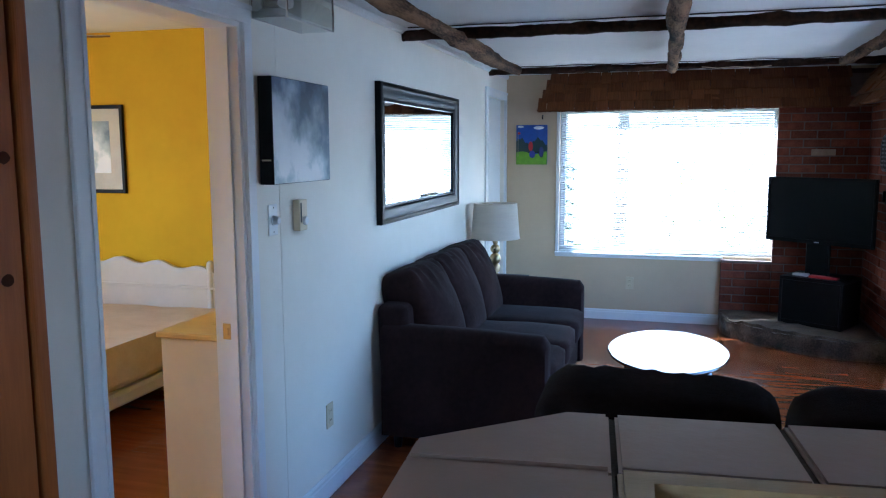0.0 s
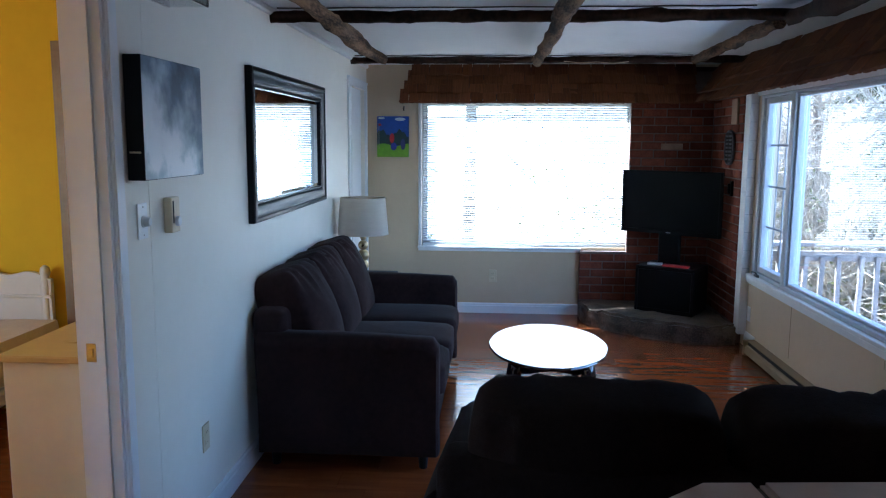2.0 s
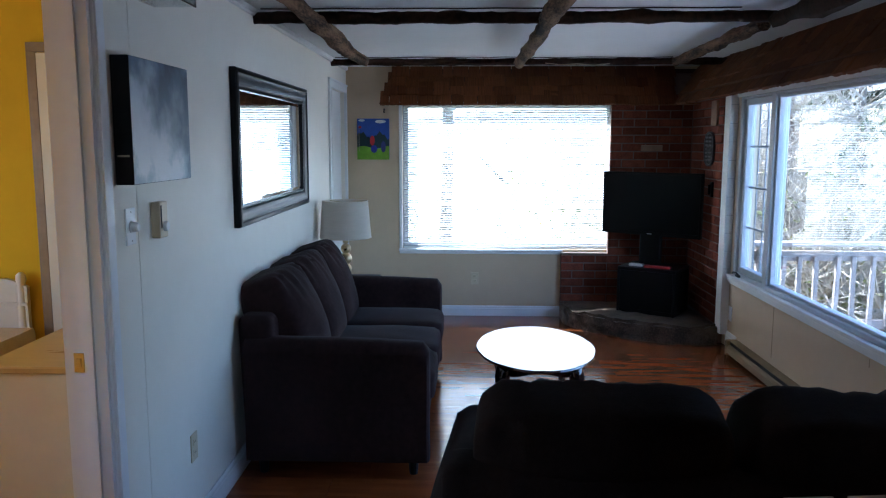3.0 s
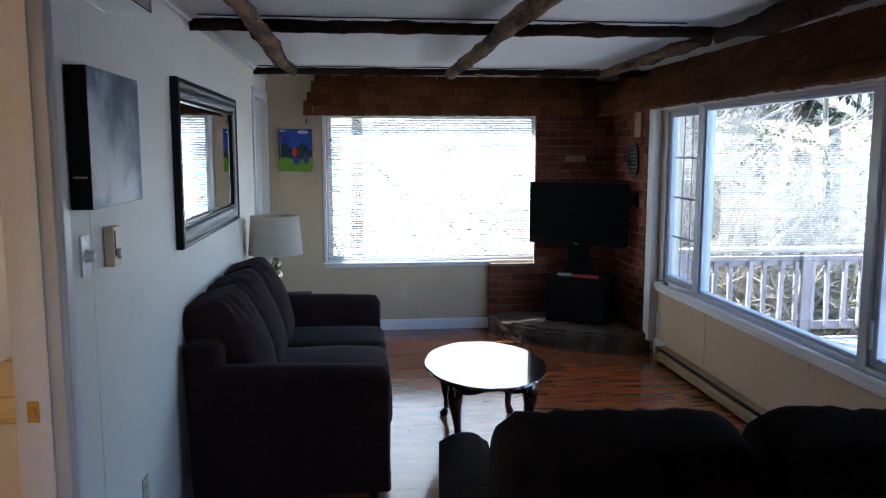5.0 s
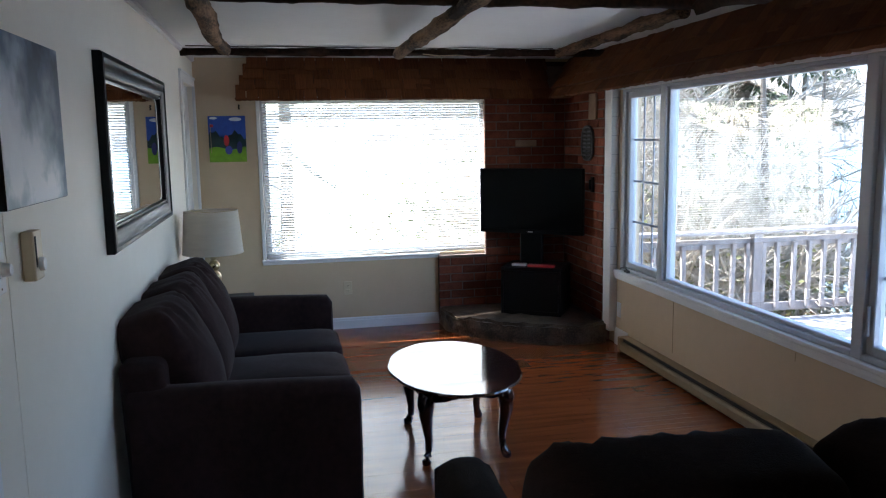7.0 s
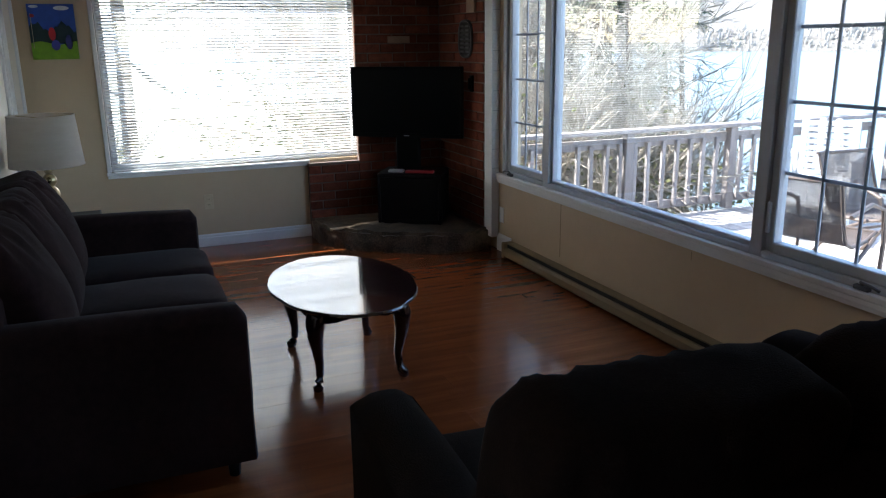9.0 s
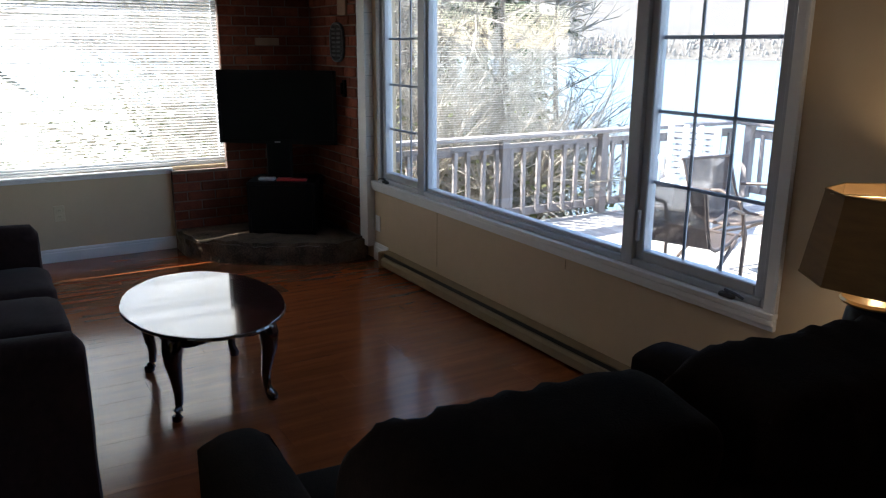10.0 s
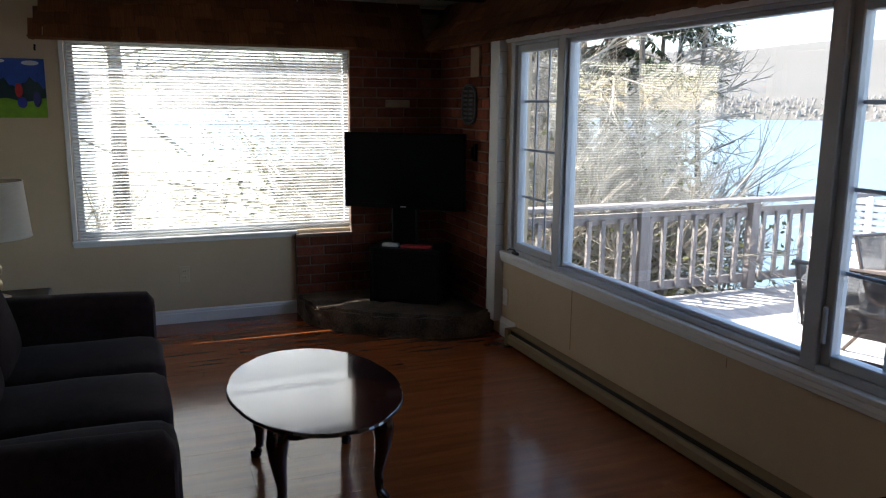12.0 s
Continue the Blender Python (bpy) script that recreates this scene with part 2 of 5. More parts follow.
def lathe(bm, prof, at=(0, 0, 0), n=24):
    """A turned solid: prof is (radius, height) from bottom to top."""
    rings = []
    for r, z in prof:
        rings.append([bm.verts.new((at[0] + r * math.cos(2 * math.pi * k / n), at[1] + r * math.sin(2 * math.pi * k / n), at[2] + z)) for k in range(n)])
    for a, b in zip(rings, rings[1:]):
        for k in range(n):
            bm.faces.new((a[k], a[(k + 1) % n], b[(k + 1) % n], b[k]))
    bm.faces.new(rings[0][::-1])
    bm.faces.new(rings[-1])
    return bm


def tube(bm, pts, radii, n=8, cap=True):
    """A round bar along points, with a radius at each."""
    pts = [Vector(p) for p in pts]
    rings = []
    for i, p in enumerate(pts):
        d = (pts[min(i + 1, len(pts) - 1)] - pts[max(i - 1, 0)]).normalized()
        u = d.cross(Vector((0, 0, 1)) if abs(d.z) < 0.9 else Vector((1, 0, 0))).normalized()
        w = d.cross(u)
        r = radii[i] if hasattr(radii, "__len__") else radii
        rings.append([bm.verts.new(p + r * (math.cos(2 * math.pi * k / n) * u + math.sin(2 * math.pi * k / n) * w)) for k in range(n)])
    for a, b in zip(rings, rings[1:]):
        for k in range(n):
            bm.faces.new((a[k], b[k], b[(k + 1) % n], a[(k + 1) % n]))
    if cap:
        bm.faces.new(rings[0])
        bm.faces.new(rings[-1][::-1])
    return bm


def prism(bm, outline, z0, z1):
    """An upright solid over an outline in plan."""
    a = [bm.verts.new((x, y, z0)) for x, y in outline]
    b = [bm.verts.new((x, y, z1)) for x, y in outline]
    k = len(a)
    for i in range(k):
        bm.faces.new((a[i], a[(i + 1) % k], b[(i + 1) % k], b[i]))
    bm.faces.new(a[::-1])
    bm.faces.new(b)
    return bm


def moved(bm, m):
    bmesh.ops.transform(bm, matrix=m, verts=bm.verts)
    return bm


def mesh_of(name, bm, material, smooth=False):
    bmesh.ops.recalc_face_normals(bm, faces=bm.faces)
    me = bpy.data.meshes.new(name)
    bm.to_mesh(me)
    bm.free()
    me.materials.append(material)
    if smooth:
        me.shade_smooth()
        me.set_sharp_from_angle(angle=radians(smooth if smooth > 1 else 40))
    return me


def part(name, bm, material, parent, label="", smooth=False):
    o = new(name, mesh_of(name, bm, material, smooth))
    o.parent = parent
    return tagged(o, label)


def thing(name, label, category, group=""):
    return tagged(new(name), label, category, group)


def solo(name, bm, material, label, category, group="", smooth=False):
    return tagged(new(name, mesh_of(name, bm, material, smooth)), label, category, group)


def structure(name, bm, material, label, category="structure", smooth=False):
    return tagged(new(name, mesh_of(name, bm, material, smooth)), label, category, kind="structure")


def pieces(parent, name, me, poses):
    """Alike pieces, each an object of its own on one mesh."""
    for m in poses:
        o = new(name, me)
        o.parent = parent
        o.matrix_basis = m


def cushion(w, d, h, puff=0.03, n=10, seed=0):
    """A stuffed cushion, w x d x h, centred in plan, base at z 0, with pillowed faces and soft edges."""
    bm = box(-w / 2, w / 2, -d / 2, d / 2, 0, h)
    bmesh.ops.subdivide_edges(bm, edges=bm.edges, cuts=n, use_grid_fill=True)
    for v in bm.verts:
        a, b, c = v.co.x / (w / 2), v.co.y / (d / 2), (v.co.z - h / 2) / (h / 2)
        k = 8
        s = (abs(a) ** k + abs(b) ** k + abs(c) ** k) ** (-1 / k) if max(abs(a), abs(b), abs(c)) > 0 else 1
        a, b, c = a * s, b * s, c * s
        bulge = puff * (1 - min(1, abs(a)) ** 2.2) * (1 - min(1, abs(b)) ** 2.2)
        wob = 0.006 * noise.noise(Vector((a * 1.7 + seed, b * 1.7, c + seed * 3)))
        v.co = Vector((a * w / 2 * (1 + 0.0 * wob), b * d / 2 + wob, h / 2 + c * (h / 2 + bulge) + wob))
    return bm

# ---------------------------------------------------------------- the room
W, FAR, BACK, CEIL = 3.15, 9.06, -0.6, 2.265
DOOR0, DOOR1, DOORH = 3.458, 4.24, 2.03       # bedroom doorway in the west wall
SDOOR0, SDOOR1 = 8.20, 8.94                  # far door in the west wall
WIN_X0, WIN_X1, WIN_Z0, WIN_Z1 = 0.505, 2.40, 0.625, 1.96        # north window
PW_Y0, PW_Y1, PW_Z0, PW_Z1 = 4.73, 7.96, 0.588, 1.935           # east window

bm = box(-0.12, 0, BACK, DOOR0, 0, CEIL)
bx(bm, -0.12, 0, DOOR0, DOOR1, DOORH, CEIL)
bx(bm, -0.12, 0, DOOR1, SDOOR0, 0, CEIL)
bx(bm, -0.12, 0, SDOOR0, SDOOR1, 2.03, CEIL)
bx(bm, -0.12, 0, SDOOR1, FAR + 0.15, 0, CEIL)
wall_west = structure("wall_west", bm, M_WALL, "pale cream painted panel wall with two doorways", "wall")
bm = box(0, WIN_X0, FAR, FAR + 0.15, 0, CEIL)
bx(bm, WIN_X1, W + 0.15, FAR, FAR + 0.15, 0, CEIL)
bx(bm, WIN_X0, WIN_X1, FAR, FAR + 0.15, 0, WIN_Z0)
bx(bm, WIN_X0, WIN_X1, FAR, FAR + 0.15, WIN_Z1, CEIL)
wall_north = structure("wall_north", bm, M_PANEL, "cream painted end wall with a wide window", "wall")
bm = box(W, W + 0.15, BACK, PW_Y0, 0, CEIL)
bx(bm, W, W + 0.15, PW_Y1, FAR, 0, CEIL)
bx(bm, W, W + 0.15, PW_Y0, PW_Y1, 0, PW_Z0)
bx(bm, W, W + 0.15, PW_Y0, PW_Y1, PW_Z1, CEIL)
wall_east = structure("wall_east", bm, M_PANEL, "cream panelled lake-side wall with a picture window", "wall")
bm = box(-0.12, 0.5, BACK - 0.12, BACK, 0, CEIL)
bx(bm, 1.4, W + 0.15, BACK - 0.12, BACK, 0, CEIL)
bx(bm, 0.5, 1.4, BACK - 0.12, BACK, 0, 1.05)
bx(bm, 0.5, 1.4, BACK - 0.12, BACK, 1.95, CEIL)
structure("wall_south", bm, M_PINE, "knotty pine kitchen wall with a plain window opening", "wall")
structure("ceiling", box(-0.12, W + 0.15, BACK - 0.12, FAR + 0.15, CEIL, CEIL + 0.1), M_CEIL, "white painted ceiling between the logs", "ceiling")
floor = structure("floor", box(-0.12, W + 0.15, BACK - 0.12, FAR + 0.15, -0.1, -0.006), M_SUB, "reddish cherry laminate plank floor", "floor")


def profile_bar(bm, a, b, out, up, depth, height):
    """A moulded strip from a to b: a flat with a stepped, rounded top."""
    prof = [(0, 0), (depth, 0), (depth, height * 0.72), (depth * 0.75, height * 0.78), (depth * 0.75, height * 0.88), (depth * 0.4, height), (0, height)]
    a, b, out, up = Vector(a), Vector(b), Vector(out), Vector(up)
    r = [[bm.verts.new(p + out * u + up * v) for u, v in prof] for p in (a, b)]
    k = len(prof)
    for i in range(k):
        bm.faces.new((r[0][i], r[0][(i + 1) % k], r[1][(i + 1) % k], r[1][i]))
    bm.faces.new(r[0])
    bm.faces.new(r[1][::-1])
    return bm


X, Y, Z = Vector((1, 0, 0)), Vector((0, 1, 0)), Vector((0, 0, 1))
bm = bmesh.new()
profile_bar(bm, (0, DOOR1 + 0.065, 0), (0, SDOOR0 - 0.07, 0), X, Z, 0.014, 0.11)
structure("baseboard_west", bm, M_TRIM, "white moulded baseboard", "baseboard")
structure("baseboard_north", profile_bar(bmesh.new(), (0, FAR, 0), (1.955, FAR, 0), -Y, Z, 0.014, 0.095), M_TRIM, "white moulded baseboard", "baseboard")
structure("baseboard_east", profile_bar(bmesh.new(), (W, 8.012, 0), (W, 7.80, 0), -X, Z, 0.014, 0.13), M_TRIM, "white moulded baseboard", "baseboard")
structure("trim_cornice", profile_bar(bmesh.new(), (0, BACK, CEIL), (0, FAR, CEIL), X, -Z, 0.02, 0.035), M_TRIM, "narrow white cornice strip", "trim")


def casing(bm, y0, y1, top, w, x=0.0, t=0.016):
    """Door casing on the west wall, butted at the head."""
    for s, e in ((y0 - w, y0), (y1, y1 + w)):
        bx(bm, x, x + t, s, e, 0, top, 0.003)
        inner = y0 - 0.016 if e == y0 else y1
        bx(bm, x + t, x + t + 0.006, inner, inner + 0.016, 0, top, 0.002)
    bx(bm, x, x + t, y0 - w, y1 + w, top, top + w, 0.003)
    bx(bm, x + t, x + t + 0.006, y0 - w, y1 + w, top + w - 0.018, top + w, 0.002)
    return bm


door_frame = structure("door_1", casing(bmesh.new(), DOOR0, DOOR1, DOORH, 0.065), M_TRIM, "white painted casing of the open bedroom doorway", "door frame")
bm = box(-0.125, 0.004, DOOR1 - 0.018, DOOR1 + 0.002, 0, DOORH)
bx(bm, -0.125, 0.004, DOOR0 - 0.002, DOOR0 + 0.018, 0, DOORH)
bx(bm, -0.125, 0.004, DOOR0 + 0.018, DOOR1 - 0.018, DOORH - 0.018, DOORH + 0.002)
bx(bm, -0.045, -0.03, DOOR1 - 0.03, DOOR1 - 0.018, 0, DOORH - 0.018)
part("jamb", bm, M_TRIM, door_frame)
bm = box(-0.096, -0.064, DOOR1 - 0.0205, DOOR1 - 0.018, 0.895, 0.955, 0.001)
bx(bm, -0.088, -0.072, DOOR1 - 0.024, DOOR1 - 0.0205, 0.91, 0.94, 0.002)
part("strike_plate", bm, M_BRASS, door_frame, "brass strike plate")
door2 = structure("door_2", casing(bmesh.new(), SDOOR0, SDOOR1, 2.03, 0.07), M_TRIM, "white painted casing and closed white door", "door frame")
part("door_leaf", box(-0.075, -0.035, SDOOR0, SDOOR1, 0.01, 2.03, 0.003), M_TRIM, door2)
part("hinge", box(-0.035, -0.028, SDOOR0 + 0.004, SDOOR0 + 0.03, 1.76, 1.85, 0.002), M_BRASS, door2, "brass hinge")

# wall panel seams
bm = box(0, 0.0015, 4.505, 4.509, 0.11, CEIL - 0.04)
structure("trim_panel_seam", bm, M_WALL, "fine vertical joint between wall panels", "trim")
bm = box(W - 0.0015, W, 7.12, 7.125, 0.16, PW_Z0 - 0.06)
bx(bm, W - 0.0015, W, 5.87, 5.873, PW_Z0 - 0.13, PW_Z0 - 0.085)
structure("trim_panel_seam_east", bm, M_HEATER, "fine vertical joint between wall panels", "trim")

# ---------------------------------------------------------------- north window and blind
win1 = structure("window_1", box(WIN_X0, WIN_X1, FAR + 0.05, FAR + 0.09, WIN_Z0, WIN_Z0 + 0.05, 0.004), M_VINYLSHADED, "wide white vinyl window behind a lowered blind, coloured blue-grey as in shade", "window")
bm = box(WIN_X0, WIN_X0 + 0.05, FAR + 0.05, FAR + 0.09, WIN_Z0 + 0.05, WIN_Z1 - 0.05, 0.004)
bx(bm, WIN_X1 - 0.05, WIN_X1, FAR + 0.05, FAR + 0.09, WIN_Z0 + 0.05, WIN_Z1 - 0.05, 0.004)
bx(bm, WIN_X0, WIN_X1, FAR + 0.05, FAR + 0.09, WIN_Z1 - 0.05, WIN_Z1, 0.004)
part("window_frame", bm, M_VINYLSHADED, win1)
pane = part("pane", box(WIN_X0 + 0.05, WIN_X1 - 0.05, FAR + 0.068, FAR + 0.072, WIN_Z0 + 0.05, WIN_Z1 - 0.05), M_GLASS, win1)
bm = box(WIN_X0 - 0.035, 1.97, FAR - 0.03, FAR + 0.05, WIN_Z0 - 0.022, WIN_Z0, 0.004)
bx(bm, WIN_X0 - 0.03, 1.965, FAR - 0.014, FAR, WIN_Z0 - 0.045, WIN_Z0 - 0.022, 0.003)
part("window_sill", bm, M_TRIM, win1)
part("window_casing", box(WIN_X0 - 0.03, WIN_X0, FAR - 0.014, FAR, WIN_Z0, WIN_Z1, 0.003), M_TRIM, win1)

blind = thing("venetian_blind", "lowered white venetian blind with narrow open slats", "blind")
BL0, BL1 = 0.52, 2.368
part("head_rail", box(BL0, BL1, FAR - 0.045, FAR - 0.012, 1.915, 1.945, 0.003), M_BLIND, blind)
bm = box(BL0, BL1, FAR - 0.045, FAR - 0.027, 0.632, 0.646, 0.003)
for v in bm.verts:
    v.co.z += 0.018 * (v.co.x - BL0) / (BL1 - BL0)
part("bottom_rail", bm, M_BLIND, blind)
for x in (0.75, 1.45, 2.15):
    part("ladder_cord", tube(bmesh.new(), [(x, FAR - 0.031, 0.64), (x, FAR - 0.031, 1.92)], 0.0012, 5), M_BLIND, blind)
bm = bmesh.new()
rows = []
for yy, zz in ((-0.0125, -0.001), (-0.004, 0.0008), (0.004, 0.0008), (0.0125, -0.001)):
    rows.append([bm.verts.new((x, yy, zz)) for x in (BL0 + 0.004, BL1 - 0.004)])
for a, b in zip(rows, rows[1:]):
    bm.faces.new((a[0], a[1], b[1], b[0]))
bmesh.ops.solidify(bm, geom=bm.faces[:], thickness=0.0006)
slat = mesh_of("slat", bm, M_BLIND)
pieces(blind, "slat", slat, [Matrix.Translation((0, FAR - 0.031, 0.668 + 0.0213 * k)) @ Matrix.Rotation(radians(-24), 4, "X") for k in range(59)])

# ---------------------------------------------------------------- east window
win2 = structure("window_2", box(W - 0.032, W + 0.06, PW_Y0 - 0.055, PW_Y1 + 0.05, PW_Z0 - 0.025, PW_Z0, 0.004), M_TRIM, "white picture window between two casements with muntins", "window")
bm = box(W - 0.016, W, PW_Y0 - 0.055, PW_Y0, PW_Z0, PW_Z1, 0.003)
bx(bm, W - 0.024, W - 0.016, PW_Y0 - 0.055, PW_Y0 - 0.04, PW_Z0, PW_Z1, 0.002)
bx(bm, W - 0.016, W, PW_Y0 - 0.055, PW_Y1 + 0.05, PW_Z1, PW_Z1 + 0.06, 0.003)
bx(bm, W - 0.024, W - 0.016, PW_Y0 - 0.055, PW_Y1 + 0.05, PW_Z1 + 0.045, PW_Z1 + 0.06, 0.002)
bx(bm, W - 0.02, W, PW_Y0 - 0.055, PW_Y1 + 0.05, PW_Z0 - 0.070, PW_Z0 - 0.025, 0.003)
bx(bm, W - 0.028, W - 0.02, PW_Y0 - 0.055, PW_Y1 + 0.05, PW_Z0 - 0.05, PW_Z0 - 0.025, 0.003)
part("window_casing", bm, M_TRIM, win2)
GX = W + 0.05
bm = bmesh.new()
M1, M2 = 5.462, 7.333                           # mullions between picture pane and casements
for y, w in ((PW_Y0, 0.025), (M1 - 0.035, 0.07), (M2 - 0.035, 0.07), (PW_Y1 - 0.05, 0.05)):
    bx(bm, W + 0.0, W + 0.1, y, y + w, PW_Z0, PW_Z1, 0.004)
spans = ((PW_Y0 + 0.025, M1 - 0.035), (M1 + 0.035, M2 - 0.035), (M2 + 0.035, PW_Y1 - 0.05))
for a, b in spans:
    bx(bm, W + 0.0, W + 0.1, a, b, PW_Z0, PW_Z0 + 0.03, 0.004)
    bx(bm, W + 0.0, W + 0.1, a, b, PW_Z1 - 0.02, PW_Z1, 0.004)
part("window_frame", bm, M_VINYLSHADED, win2)


def sash(a, b, z0, z1, s, grid):
    bm = box(W + 0.02, W + 0.075, a, a + s, z0, z1, 0.005)
    bx(bm, W + 0.02, W + 0.075, b - s, b, z0, z1, 0.005)
    bx(bm, W + 0.02, W + 0.075, a + s, b - s, z0, z0 + s, 0.005)
    bx(bm, W + 0.02, W + 0.075, a + s, b - s, z1 - s, z1, 0.005)
    sa = part("sash", bm, M_VINYLSHADED, win2)
    part("pane", box(GX - 0.002, GX + 0.002, a + s, b - s, z0 + s, z1 - s), M_GLASS, sa)
    if grid:
        for k in (1, 2):
            y = a + s + (b - a - 2 * s) * k / 3
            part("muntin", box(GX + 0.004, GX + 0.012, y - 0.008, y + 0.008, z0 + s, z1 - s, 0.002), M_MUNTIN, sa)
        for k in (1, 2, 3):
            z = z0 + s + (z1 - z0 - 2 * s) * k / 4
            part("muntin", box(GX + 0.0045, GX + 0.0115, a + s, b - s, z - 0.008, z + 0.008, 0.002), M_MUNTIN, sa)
    return sa


sash(spans[0][0], spans[0][1], PW_Z0 + 0.03, PW_Z1 - 0.02, 0.045, True)
sash(spans[1][0], spans[1][1], PW_Z0 + 0.03, PW_Z1 - 0.02, 0.022, False)
sash(spans[2][0], spans[2][1], PW_Z0 + 0.03, PW_Z1 - 0.02, 0.045, True)


def crank(y, s):
    bm = box(W - 0.02, W + 0.02, y - 0.035, y + 0.035, PW_Z0 + 0.001, PW_Z0 + 0.02, 0.005)
    tube(bm, [(W - 0.005, y, PW_Z0 + 0.018), (W - 0.02, y, PW_Z0 + 0.035), (W - 0.025, y + s * 0.05, PW_Z0 + 0.032), (W - 0.02, y + s * 0.085, PW_Z0 + 0.02)], 0.006)
    part("crank_handle", bm, M_IRON, win2, "folding crank handle", smooth=True)


crank(4.90, -1)
crank(7.82, 1)
for y in (M1 - 0.05, M2 + 0.05):
    part("sash_lock", box(W + 0.004, W + 0.02, y - 0.01, y + 0.01, 0.70, 0.84, 0.004), M_VINYLSHADED, win2)
# upright board between window and brick
bm = box(W - 0.062, W, 8.012, 8.135, 0.10, 1.95, 0.003)
corner = structure("trim_corner_board", bm, M_TRIM, "white painted upright corner board beside the brick", "trim")
for k in range(10):
    part("joint", box(W - 0.056, W - 0.002, 8.0108, 8.0125, 0.62 + 0.14 * k, 0.623 + 0.14 * k), M_MUNTIN, corner)

# ---------------------------------------------------------------- brick corner
bm = prism(bmesh.new(), [(1.955, FAR), (1.955, FAR - 0.055), (2.37, FAR - 0.055), (2.37, FAR)], 0.0, 0.60)
prism(bm, [(2.372, FAR), (2.372, FAR - 0.055), (W - 0.056, FAR - 0.055), (W - 0.056, FAR)], 0.0, 2.2)
prism(bm, [(W, FAR), (W - 0.055, FAR), (W - 0.055, 8.135), (W, 8.135)], 0.0, 2.2)
brick_corner = structure("wall_brick_corner", bm, M_MORTAR, "dark red brick corner behind the television", "brickwork")

# ---------------------------------------------------------------- hearth
HEARTH = [(1.955, FAR - 0.06), (1.955, 8.75), (2.03, 8.58), (2.16, 8.42), (2.40, 8.22), (2.70, 8.05), (2.95, 8.03), (W - 0.06, 8.06), (W - 0.06, FAR - 0.06)]
bm = prism(bmesh.new(), HEARTH, 0, 0.155)
bmesh.ops.bevel(bm, geom=[e for e in bm.edges if all(v.co.z > 0.1 for v in e.verts)], offset=0.02, segments=2, affect="EDGES")
bmesh.ops.triangulate(bm, faces=bm.faces[:])
bmesh.ops.subdivide_edges(bm, edges=[e for e in bm.edges if e.calc_length() > 0.06], cuts=6, use_grid_fill=True)
for v in bm.verts:
    if v.co.z > 0.01:
        k = noise.noise(v.co * 7) * 0.020 + noise.noise(v.co * 23) * 0.014
        v.co += Vector((k * 0.8, k * 0.8, k * (0.9 if v.co.z > 0.12 else 0.3)))
hearth = structure("hearth", bm, M_STONE, "low rough grey stone hearth slab", "hearth", smooth=50)

# ---------------------------------------------------------------- logs
def log(name, a, b, r, material, label, seed, lump=1.0):
    bm = bmesh.new()
    a, b = Vector(a), Vector(b)
    n = int((b - a).length / 0.03)
    rings, d = [], (b - a).normalized()
    u = Vector((0, 0, 1))
    w = d.cross(u)
    for i in range(n + 1):
        t = i / n
        p = a.lerp(b, t) + w * 0.03 * lump * noise.noise(Vector((t * 8 + seed, seed, 0))) + u * 0.008 * noise.noise(Vector((t * 6, seed, 4)))
        knot = 0.92 + 0.75 * lump * max(0, noise.noise(Vector((t * 14, seed * 2.3, 1)))) - 0.12 * max(0, noise.noise(Vector((t * 23, seed, 7))))
        ring = []
        for k in range(12):
            an = 2 * math.pi * k / 12
            rr = r * knot * (1 + 0.30 * lump * noise.noise(Vector((math.cos(an) * 1.3, math.sin(an) * 1.3 + seed, t * 16))) + 0.16 * noise.noise(Vector((math.cos(an) * 3, math.sin(an) * 3 + seed, t * 60))))
            ring.append(bm.verts.new(p + rr * (math.cos(an) * w + math.sin(an) * u)))
        rings.append(ring)
    for p, q in zip(rings, rings[1:]):
        for k in range(12):
            bm.faces.new((p[k], p[(k + 1) % 12], q[(k + 1) % 12], q[k]))
    bm.faces.new(rings[0][::-1])
    bm.faces.new(rings[-1])
    return solo(name, bm, material, label, "log beam", "ceiling logs", smooth=60)


log("log_beam", (0.003, 6.02, 2.220), (2.64, 6.03, 2.220), 0.032, M_LOGDARK, "dark slender cross log fixed under the white ceiling", 1.3, 0.5)
log("log_beam", (0.003, 8.29, 2.225), (W - 0.02, 8.19, 2.225), 0.028, M_LOGDARK, "dark slender cross log in front of the shingled valance", 4.1, 0.4)
log("log_beam", (0.325, 7.74, 2.183), (0.37, 1.0, 2.183), 0.040, M_LOG, "knotty peeled log running along the ceiling by the wall", 7.7, 0.8)
log("log_beam", (1.485, 7.95, 2.183), (1.50, 1.0, 2.183), 0.042, M_LOG, "thick grey-brown peeled log along the middle of the ceiling", 11.2, 0.75)
log("log_beam", (2.62, 5.97, 2.195), (2.66, 1.0, 2.195), 0.040, M_LOGDARK, "dark log along the top of the window valance", 19.4)
log("log_beam", (2.65, 7.95, 2.195), (2.60, 6.08, 2.195), 0.036, M_LOG, "pale peeled log along the top of the window valance", 15.9, 0.45)

